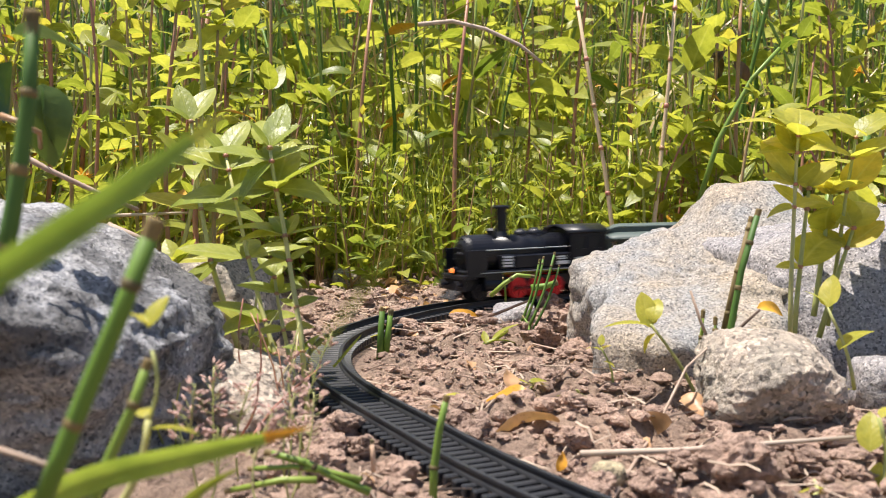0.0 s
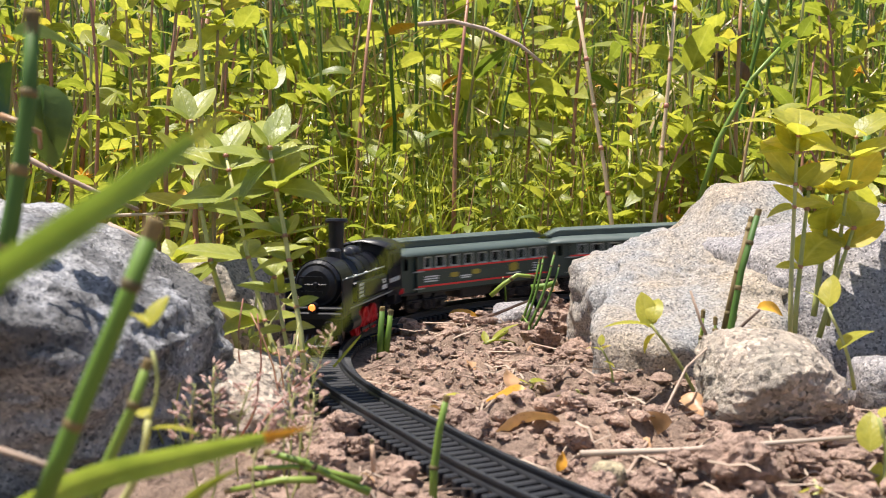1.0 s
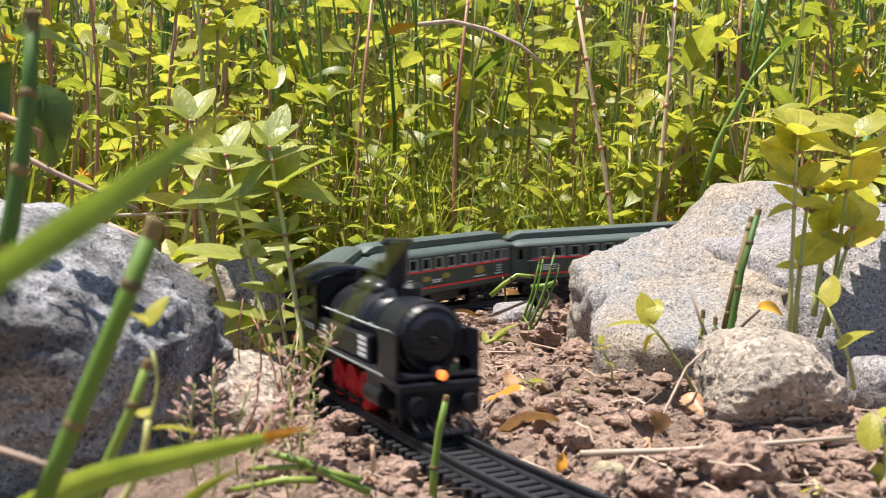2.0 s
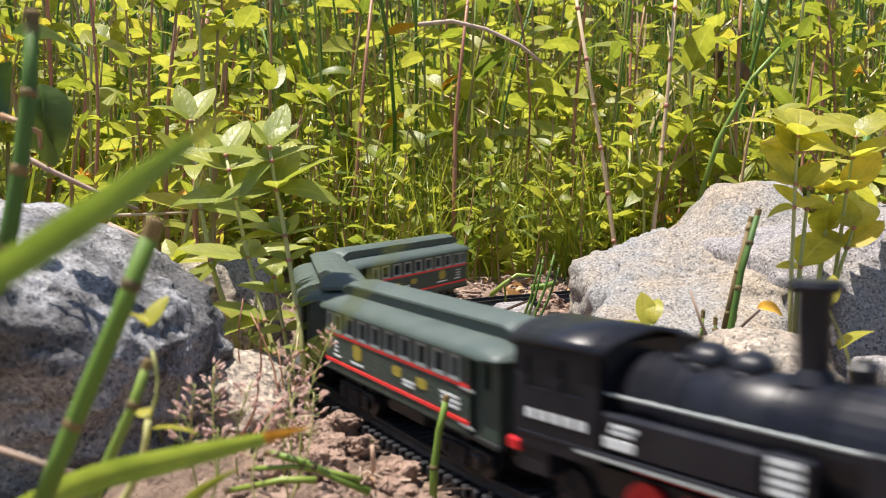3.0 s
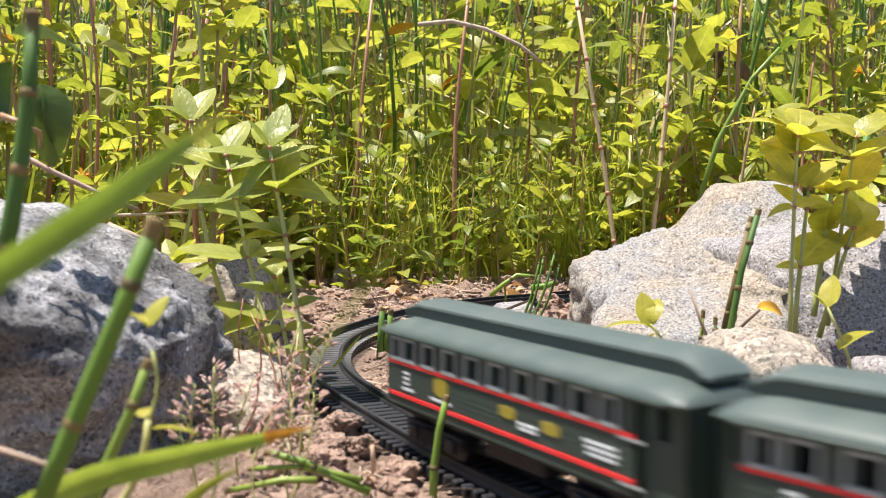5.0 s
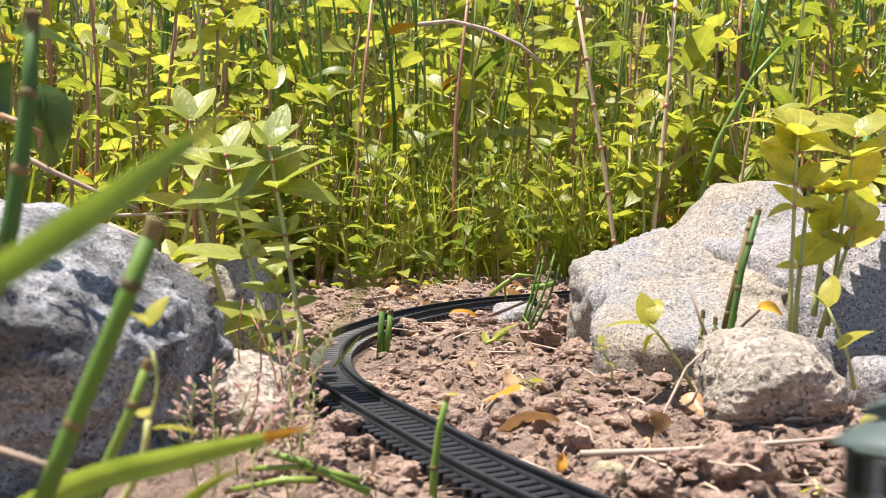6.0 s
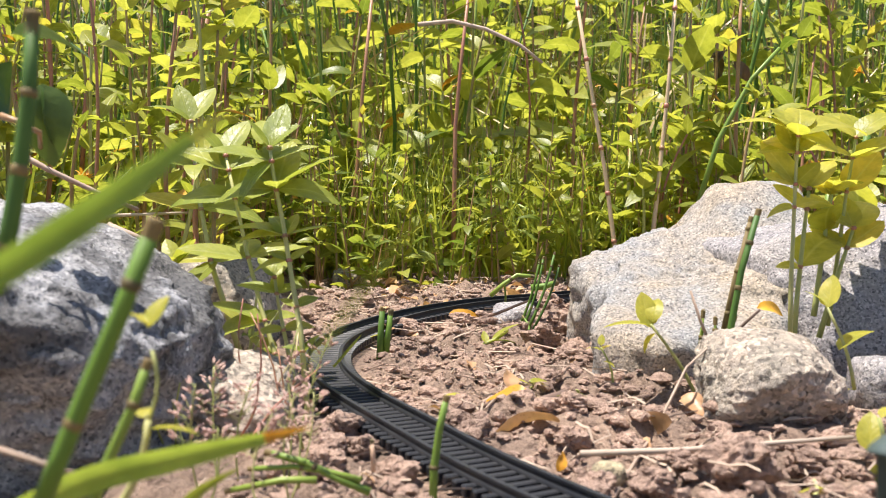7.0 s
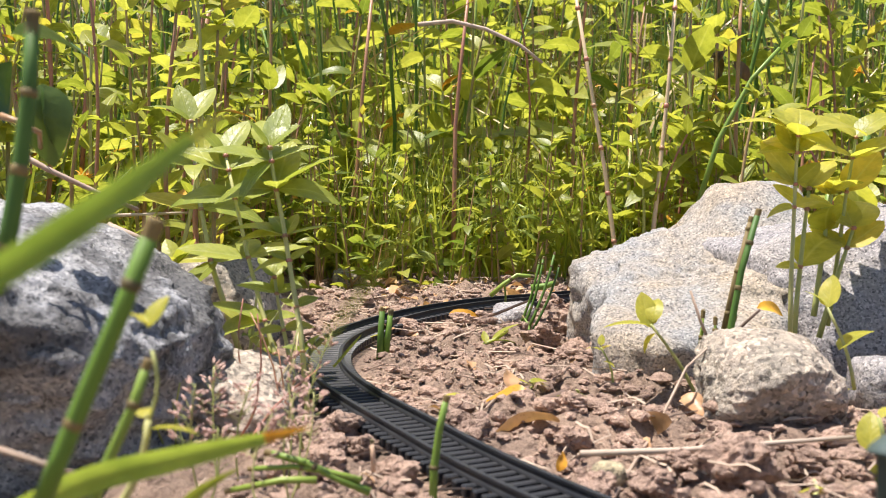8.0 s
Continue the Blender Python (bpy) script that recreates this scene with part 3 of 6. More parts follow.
def make_loco():
    """A tank engine with its cab at the rear; x runs forward, origin at mid-length on the rail top."""
    loco = tagged(new("steam_locomotive"), "black plastic toy steam locomotive with red wheels and lit headlamp", "locomotive")
    h = 0.076
    part("frame", box(-h, h - 0.004, -0.0085, 0.0085, 0.0075, 0.0165, 0.0006), BLACK, loco)
    rb = bmesh.new()
    add_box(rb, -h, h - 0.006, -0.0168, 0.0168, 0.0210, 0.0226, 0.0004)
    part("running_board", rb, BLACK, loco)
    for side in (-1, 1):
        a, b = sorted((side * 0.0166, side * 0.0172))
        part("board_trim", box(-h + 0.03, h - 0.02, a, b, 0.0206, 0.0214), SILVER, loco, "pale grey edge line")
    # boiler with bands, smokebox
    bo = bmesh.new()
    add_cyl(bo, (-0.036, 0, 0.0345), (0.045, 0, 0.0345), 0.0128, 0.0128, 32)
    boiler = part("boiler", bo, BLACK, loco, smooth=True)
    for x in (-0.028, -0.012, 0.004, 0.020, 0.034):
        part("boiler_band", add_cyl(bmesh.new(), (x - 0.0006, 0, 0.0345), (x + 0.0006, 0, 0.0345), 0.0132, 0.0132, 32), BLACK, boiler)
    sm = bmesh.new()
    add_cyl(sm, (0.038, 0, 0.0345), (0.061, 0, 0.0345), 0.0138, 0.0138, 32)
    add_cyl(sm, (0.061, 0, 0.0345), (0.0635, 0, 0.0345), 0.0132, 0.0118, 32)
    smokebox = part("smokebox", sm, BLACK, loco)
    dr = bmesh.new()
    add_cyl(dr, (0.0635, 0, 0.0345), (0.0655, 0, 0.0345), 0.0105, 0.0078, 28)
    add_cyl(dr, (0.0655, 0, 0.0345), (0.0672, 0, 0.0345), 0.002, 0.0012, 10)
    add_cyl(dr, (0.0662, -0.006, 0.0345), (0.0662, 0.006, 0.0345), 0.0005, 0.0005, 6)
    for z in (0.0385, 0.0305):
        add_box(dr, 0.0645, 0.0662, -0.0095, 0.004, z - 0.0006, z + 0.0006)
    part("smokebox_door", dr, BLACK, smokebox)
    ch = bmesh.new()
    add_cyl(ch, (0.020, 0, 0.0465), (0.020, 0, 0.0500), 0.0062, 0.0042, 20)
    add_cyl(ch, (0.020, 0, 0.0500), (0.020, 0, 0.0670), 0.0042, 0.0046, 20)
    add_cyl(ch, (0.020, 0, 0.0670), (0.020, 0, 0.0682), 0.0062, 0.0066, 20)
    add_cyl(ch, (0.020, 0, 0.0682), (0.020, 0, 0.0694), 0.0066, 0.0060, 20)
    part("chimney", ch, BLACK, loco, smooth=False)
    tu = bmesh.new()
    add_cyl(tu, (0.036, 0.002, 0.0470), (0.036, 0.002, 0.0512), 0.0042, 0.0042, 16)
    add_cyl(tu, (0.036, 0.002, 0.0512), (0.036, 0.002, 0.0528), 0.0046, 0.0030, 16)
    part("turret", tu, BLACK, loco)
    for x, r, top in ((0.004, 0.0060, 0.0515), (-0.011, 0.0064, 0.0520)):
        dm = bmesh.new()
        bmesh.ops.create_uvsphere(dm, u_segments=20, v_segments=10, radius=r, matrix=Matrix.Translation((x, 0, top - r * 0.72)) @ Matrix.Diagonal((1.15, 1, 0.72, 1)))
        add_cyl(dm, (x, 0, 0.0445), (x, 0, top - r * 0.72), r * 1.1, r, 20)
        part("dome", dm, BLACK, loco, smooth=True)
    part("valve_seat", box(-0.021, -0.015, -0.0045, 0.0045, 0.0455, 0.0485, 0.0006), BLACK, loco)
    for side in (-1, 1):
        part("safety_valve", add_cyl(bmesh.new(), (-0.018, side * 0.003, 0.0480), (-0.018, side * 0.003, 0.0535), 0.0012, 0.0009, 8), BLACK, loco)
    for side in (-1, 1):
        rl = bmesh.new()
        add_cyl(rl, (-0.036, side * 0.0142, 0.0372), (0.058, side * 0.0150, 0.0372), 0.0005, 0.0005, 6)
        for x in (-0.02, 0.005, 0.03, 0.052):
            add_cyl(rl, (x, side * 0.012, 0.0372), (x, side * 0.0148, 0.0372), 0.0004, 0.0004, 5)
        part("handrail", rl, SILVER, loco, "thin grey handrail")
        # side tank above the running board
        a, b = sorted((side * 0.0122, side * 0.0164))
        part("side_tank", box(-0.036, 0.022, a, b, 0.0226, 0.0330, 0.0010), BLACK, loco)
        tb = bmesh.new()
        c, d = sorted((side * 0.0164, side * 0.0168))
        for x, z, ln in ((-0.026, 0.0300, 0.010), (-0.027, 0.0285, 0.009)):
            add_box(tb, x - ln / 2, x + ln / 2, c, d, z - 0.0005, z + 0.0005)
        part("plate", tb, WHITE, loco, "pale lettering bars")
        part("white_plate", box(-0.034, -0.022, c, d, 0.0242, 0.0268, 0.0001), WHITE, loco, "white painted plate")
        cyl = bmesh.new()
        add_cyl(cyl, (0.034, side * 0.0132, 0.0118), (0.052, side * 0.0132, 0.0118), 0.0046, 0.0046, 18)
        add_box(cyl, 0.034, 0.052, min(side * 0.0100, side * 0.0164), max(side * 0.0100, side * 0.0164), 0.0150, 0.0210, 0.0006)
        part("cylinder", cyl, BLACK, loco)
        cy = bmesh.new()
        e0, e1 = sorted((side * 0.0164, side * 0.0167))
        for z in (0.0318, 0.0296, 0.0274, 0.0252):
            add_box(cy, 0.024, 0.034, e0, e1, z - 0.0007, z + 0.0007)
        box_plate = box(0.0225, 0.0365, min(side * 0.0120, side * 0.0164), max(side * 0.0120, side * 0.0164), 0.0226, 0.0335, 0.0008)
        tank = part("air_tank", box_plate, BLACK, loco)
        part("pale_louvres", cy, WHITE, tank, "pale blue grey bars")
    # cab
    cab0, cab1 = -h, -0.036
    for side in (-1, 1):
        cw = bmesh.new()
        a, b = sorted((side * 0.0152, side * 0.0166))
        add_box(cw, cab0, cab1, a, b, 0.0180, 0.0350)
        add_box(cw, cab0, cab1, a, b, 0.0440, 0.0485)
        for x0, x1 in ((cab0, cab0 + 0.006), (cab0 + 0.0165, cab0 + 0.0225), (cab1 - 0.007, cab1)):
            add_box(cw, x0, x1, a, b, 0.0350, 0.0440)
        wall = part("cab_side", cw, BLACK, loco)
        pa, pb = sorted((side * 0.0154, side * 0.0158))
        part("cab_window", box(cab0 + 0.004, cab1 - 0.003, pa, pb, 0.0345, 0.0445), DARK, wall, "dark cab window pane")
        c, d = sorted((side * 0.0166, side * 0.0169))
        for x in (cab0 + 0.006, cab0 + 0.012, cab0 + 0.018, cab0 + 0.024, cab0 + 0.030):
            part("lettering_bar", box(x, x + 0.0042, c, d, 0.0264, 0.0290), WHITE, wall, "pale lettering bar")
    part("cab_front", box(cab1 - 0.0012, cab1, -0.0166, 0.0166, 0.0230, 0.0500), BLACK, loco)
    part("cab_back", box(cab0 + 0.0003, cab0 + 0.0015, -0.0152, 0.0152, 0.0165, 0.0480), BLACK, loco)
    prof = [(0.0182 * math.cos(math.pi * (0.1 + 0.8 * i / 10)) / math.cos(math.pi * 0.1), 0.0478 + 0.0082 * (math.sin(math.pi * (0.1 + 0.8 * i / 10)) - math.sin(math.pi * 0.1))) for i in range(11)]
    inner = [(y * 0.94, z - 0.0012) for y, z in prof[::-1]]
    part("cab_roof", extrude_profile(prof + inner, cab0 - 0.002, cab1 + 0.003), BLACK, loco, smooth=True)
    for x in (cab0 + 0.004, cab1 - 0.004):
        part("roof_end", extrude_profile(prof + [(prof[-1][0], 0.0470), (prof[0][0], 0.0470)], x - 0.0008, x + 0.0008), BLACK, loco)
    part("coal_bunker", box(cab0 - 0.001, cab0 + 0.016, -0.0160, 0.0160, 0.0105, 0.0200, 0.0006), BLACK, loco)
    for side in (-1, 1):
        part("tail_lamp", box(cab0 - 0.0026, cab0 + 0.0030, min(side * 0.0135, side * 0.0175), max(side * 0.0135, side * 0.0175), 0.0160, 0.0196, 0.0006), RED, loco, "red tail lamp")
    # front: smoke deflectors, buffer beam, buffers, headlamp
    for side in (-1, 1):
        a, b = sorted((side * 0.0158, side * 0.0168))
        part("smoke_deflector", box(0.050, 0.070, a, b, 0.0180, 0.0380, 0.0004), BLACK, loco)
        bf = bmesh.new()
        add_cyl(bf, (h - 0.004, side * 0.0105, 0.0125), (h + 0.0005, side * 0.0105, 0.0125), 0.0014, 0.0014, 10)
        add_cyl(bf, (h + 0.0005, side * 0.0105, 0.0125), (h + 0.0016, side * 0.0105, 0.0125), 0.0036, 0.0034, 16)
        part("buffer", bf, BLACK, loco)
    part("front_deck", box(0.060, h - 0.003, -0.0164, 0.0164, 0.0165, 0.0200, 0.0005), BLACK, loco)
    part("buffer_beam", box(h - 0.006, h - 0.004, -0.0164, 0.0164, 0.0080, 0.0180, 0.0004), BLACK, loco)
    guard = part("rail_guard", add_cyl(bmesh.new(), (h + 0.0025, -0.012, 0.0022), (h + 0.0025, 0.012, 0.0022), 0.0008, 0.0008, 6), BLACK, loco)
    for k in range(-4, 5):
        part("guard_bar", add_cyl(bmesh.new(), (h - 0.005, k * 0.003, 0.0085), (h + 0.003, k * 0.0026, 0.0022), 0.0006, 0.0006, 5), BLACK, guard)
    hl = bmesh.new()
    add_cyl(hl, (h - 0.007, 0, 0.0228), (h - 0.0025, 0, 0.0228), 0.0026, 0.0028, 16)
    lamp = part("headlamp", hl, BLACK, loco)
    gl = bmesh.new()
    add_cyl(gl, (h - 0.0025, 0, 0.0228), (h - 0.0018, 0, 0.0228), 0.0019, 0.0015, 14)
    part("lamp_lens", gl, GLOW, lamp, "glowing orange lamp lens")
    part("coupler", box(-h - 0.005, -h + 0.01, -0.0022, 0.0022, 0.0072, 0.0098, 0.0004), BLACK, loco)
    # wheels: three red driving axles, a small axle at each end
    axles = [wheelset(loco, x, 0.0078, material=RED, name="driving_wheelset") for x in (-0.024, -0.005, 0.014)]
    small = [wheelset(loco, x, 0.0066, material=BLACK, name="carrying_wheelset") for x in (-0.055, 0.052)]
    rods = []
    for side in (-1, 1):
        rd = bmesh.new()
        add_box(rd, -0.021, 0.021, -0.0004, 0.0004, -0.0009, 0.0009, 0.0002)
        for x in (-0.019, 0.0, 0.019):
            add_cyl(rd, (x, -0.0006, 0), (x, 0.0006, 0), 0.0015, 0.0015, 10)
        rod = part("side_rod", rd, BLACK, loco)
        rods.append((rod, side))
    part("red_underframe", box(-0.033, 0.024, -0.0080, 0.0080, 0.0060, 0.0170, 0.0006), RED, loco, "red plastic underframe")
    return loco, axles, small, rods


LOCO, DRIVERS, CARRIERS, RODS = make_loco()
# the engine is stubby: draw its length in, but keep wheels and chimney round
SHORT = 0.86
for _o in LOCO.children_recursive:
    if _o.name.startswith(("driving_wheelset", "carrying_wheelset")):
        _o.location.x *= SHORT
    elif not _o.name.startswith(("spokes", "chimney")):
        for _v in _o.data.vertices:
            _v.co.x *= SHORT
COACHES = [make_coach("dark green plastic toy coach with red stripes and clerestory roof")]
for _k in range(2):
    COACHES.append(copy_thing(COACHES[0], pose(0, 0, 0)))


def train_place(t):
    """Place along the line of the join between the engine and the first coach."""
    times = (0.0, 0.4, 0.8, 1.2, 1.7, 2.25, 2.8, 3.0, 3.5, 4.2, 4.6, 5.2, 5.5, 5.8, 5.9, 6.0, 6.1, 6.2, 8.0)
    places = (0.888, 0.801, 0.7175, 0.6390, 0.5440, 0.430, 0.316, 0.277, 0.181, 0.046, -0.038, -0.158, -0.217, -0.276, -0.295, -0.308, -0.3145, -0.315, -0.315)
    return float(np.interp(t, times, places))


def on_rails(s, half):
    """Pose of a vehicle whose middle is at s and whose bogies stand half to each side of it."""
    x0, y0, _ = on_track(s - half)
    x1, y1, _ = on_track(s + half)
    z0, z1 = grade(x0, y0), grade(x1, y1)
    return pose((x0 + x1) / 2, (y0 + y1) / 2, (z0 + z1) / 2, 0, math.degrees(math.atan2(z1 - z0, 2 * half)), math.degrees(math.atan2(y0 - y1, x0 - x1)))


def motions():
    times = [i / 10 for i in range(81)]
    walk(LOCO, [(t, on_rails(train_place(t) - 0.0690, 0.032)) for t in times])
    for k, coach in enumerate(COACHES):
        walk(coach, [(t, on_rails(train_place(t) + PITCH * (k + 0.5), 0.047)) for t in times])
    beats = [i / 30 for i in range(0, 241)]
    start = train_place(0)
    for ob, r in [(w, 0.0078) for w in DRIVERS] + [(w, 0.0066) for w in CARRIERS]:
        x = ob.location.x
        walk(ob, [(t, pose(x, 0, r, 0, math.degrees((start - train_place(t)) / r), 0)) for t in beats])
    for rod, side in RODS:
        rows = []
        for t in beats:
            a = (start - train_place(t)) / 0.0078
            rows.append((t, pose(-0.0045 + 0.0042 * math.cos(a), side * 0.0122, 0.0078 - 0.0042 * math.sin(a))))
        walk(rod, rows)
    for coach in COACHES:
        for b in [o for o in coach.children if o.name.startswith("bogie")]:
            for w in b.children:
                x = w.location.x
                walk(w, [(t, pose(x, 0, 0.0066, 0, math.degrees((start - train_place(t)) / 0.0066), 0)) for t in beats])


# ---- loose soil ----
def lump_mesh(seed, sub=2, rough=0.35):
    bm = bmesh.new()
    bmesh.ops.create_icosphere(bm, subdivisions=sub, radius=1)
    o = Vector((seed * 2.3, seed * 0.7, seed * 1.9))
    for v in bm.verts:
        p = v.co.copy()
        v.co = p * (1 + rough * noise.noise(p * 1.3 + o) + 0.6 * rough * noise.noise(p * 3.1 + o) + 0.35 * rough * noise.noise(p * 7 + o) + 0.22 * rough * noise.noise(p * 15 + o))
        v.co.z *= 0.8
    me = bm_mesh("clod", bm)
    me.materials.append(CLOD)
    return me


def soil_spots(rng, count):
    """Places on the bare soil beside the track."""
    out = []
    while len(out) < count:
        x, y = rng.uniform(-0.12, 0.36), rng.uniform(0.27, 1.12)
        if track_gap(x, y) < 0.021 or x < -0.045 - 0.07 * y:
            continue
        out.append((x, y))
    return out


def make_crumbs():
    rng = random.Random(4)
    verts, faces = [], []
    base = [lump_mesh(40 + k, 2, 0.5) for k in range(6)]
    co = [np.array([v.co[:] for v in m.vertices]) for m in base]
    fa = [[tuple(p.vertices) for p in m.polygons] for m in base]
    for x, y in soil_spots(rng, 14000):
        k = rng.randrange(6)
        r = min(0.0052, 0.00125 * math.exp(rng.gauss(0, 0.62)))
        a = rng.uniform(0, 6.28)
        ca, sa = math.cos(a), math.sin(a)
        n = len(verts)
        z = ground_height(x, y) + r * 0.35
        for v in co[k] * r * np.array([rng.uniform(0.7, 1.4), 1, rng.uniform(0.6, 1)]):
            verts.append((x + v[0] * ca - v[1] * sa, y + v[0] * sa + v[1] * ca, z + v[2]))
        faces += [tuple(n + i for i in f) for f in fa[k]]
    me = bpy.data.meshes.new("soil_crumbs")
    me.from_pydata(verts, [], faces)
    me.materials.append(CLOD)
    tagged(new("soil_crumbs", me), "dry crumbs of reddish soil scattered over the ground", "soil", kind="stuff")


make_crumbs()
CLODS = [lump_mesh(k, 4, 0.42) for k in range(6)]


def make_clods():
    rng = random.Random(9)
    rows = [((0.0967, 0.3321, -0.009), 0.0128), ((0.0699, 0.3296, -0.009), 0.0068), ((0.0827, 0.3400, -0.009), 0.006), ((-0.0402, 0.3990, -0.009), 0.0090), ((-0.0152, 0.3400, -0.009), 0.0075), ((0.0533, 0.4233, -0.009), 0.0075), ((0.0510, 0.3271, -0.009), 0.006), ((0.1289, 0.3540, -0.009), 0.007), ((0.1468, 0.3691, -0.009), 0.0085), ((-0.0306, 0.3772, -0.009), 0.006), ((-0.0220, 0.6663, -0.009), 0.0085), ((-0.0303, 0.7521, -0.009), 0.008), ((0.0746, 0.3944, -0.009), 0.006), ((0.0805, 0.6663, -0.009), 0.012), ((0.0820, 0.7685, -0.009), 0.011), ((0.0748, 0.5781, -0.009), 0.009), ((0.0610, 0.6191, -0.009), 0.010), ((-0.0433, 0.3772, -0.009), 0.007)]
    rows += [((x, y, GROUND), rng.uniform(0.003, 0.0065)) for x, y in soil_spots(rng, 150)]
    for (x, y, z), r in rows:
        ob = new("soil_clod", rng.choice(CLODS))
        ob.matrix_basis = pose(x, y, ground_height(x, y) + r * 0.4, rng.uniform(-20, 20), rng.uniform(-20, 20), rng.uniform(0, 360)) @ Matrix.Diagonal((r * rng.uniform(0.9, 1.3), r, r * rng.uniform(0.75, 1), 1))
        tagged(ob, "crumbly lump of dry reddish soil", "soil clod", "soil clods")


make_clods()


# ---- leaves and stems ----
def leaf_bm(length, width, droop=0.25, fold=0.25, point=1.0, seg=7, twist=0.0, wave=0.0):
    """A leaf along +x with a keel at the midrib; droop bends the tip down."""
    bm = bmesh.new()
    rows = []
    for i in range(seg + 1):
        u = i / seg
        w = width / 2 * (math.sin(math.pi * u ** 0.8) ** (0.75 * point)) if 0 < i < seg else width * 0.02
        ang = -droop * u * 1.3
        x, z = length * u * math.cos(ang * 0.5), length * u * math.sin(ang * 0.5) * 1.2
        tw = twist * u
        row = []
        for k in (-1, -0.5, 0, 0.5, 1):
            dy, dz = k * w, abs(k) * w * fold + wave * width * math.sin(u * 9 + k * 2)
            row.append(bm.verts.new((x, dy * math.cos(tw) - dz * math.sin(tw), z + dy * math.sin(tw) + dz * math.cos(tw))))
        rows.append(row)
    for a, b in zip(rows, rows[1:]):
        for k in range(4):
            bm.faces.new((a[k], b[k], b[k + 1], a[k + 1]))
    return bm


def leaf_mesh(material, *args, **kw):
    me = bm_mesh("leaf", leaf_bm(*args, **kw), True)
    me.materials.append(material)
    rows = len(me.vertices) // 5
    blade = me.attributes.new("blade", "FLOAT_VECTOR", "POINT")
    for i in range(rows):
        for k in range(5):
            blade.data[i * 5 + k].vector = (i / (rows - 1), (k - 2) / 2, 1.0)
    return me


# unit leaves, scaled at use
LEAVES = [leaf_mesh(LEAF, 1, 0.44 + 0.05 * (k % 3), 0.1 + 0.22 * k, 0.18 + 0.05 * (k % 3), 1.0, twist=0.12 * (k - 2)) for k in range(5)]
LEAVES_FRESH = [leaf_mesh(LEAF_FRESH, 1, 0.46 + 0.04 * (k % 3), 0.05 + 0.2 * k, 0.15 + 0.05 * (k % 3), 0.95, twist=0.12 * (k - 1)) for k in range(4)]
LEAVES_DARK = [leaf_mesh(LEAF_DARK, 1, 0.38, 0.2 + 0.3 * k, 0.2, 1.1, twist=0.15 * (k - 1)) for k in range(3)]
LEAVES_ROUND = [leaf_mesh(LEAF_PALE, 1, 0.62, 0.1 + 0.25 * k, 0.14, 0.85, twist=0.1 * (k - 1)) for k in range(4)]
LEAVES_ORANGE = [leaf_mesh(LEAF_ORANGE, 1, 0.36, 0.3 + 0.3 * k, 0.3, 1.0, wave=0.04) for k in range(2)]


def put_leaf(me, parent, at, azimuth, rise, size, roll=0.0):
    ob = new("leaf", me)
    ob.parent = parent
    ob.matrix_basis = Matrix.Translation(at) @ pose(0, 0, 0, 0, -rise, azimuth) @ pose(0, 0, 0, roll, 0, 0) @ Matrix.Diagonal((size, size, size, 1))
    return ob


def curve_points(a, b, bow, n=7):
    a, b = Vector(a), Vector(b)
    side = Vector(bow)
    return [a.lerp(b, i / (n - 1)) + side * math.sin(math.pi * i / (n - 1)) for i in range(n)]


FAR_LEAVES, FAR_DARK, FAR_STEMS = ([], [], []), ([], [], []), ([], [], [])


def pour(store, me, m):
    n = len(store[0])
    store[0].extend([tuple(m @ v.co) for v in me.vertices])
    store[1].extend([tuple(n + i for i in q.vertices) for q in me.polygons])
    if "blade" in me.attributes:
        for d in me.attributes["blade"].data:
            store[2].extend(d.vector)


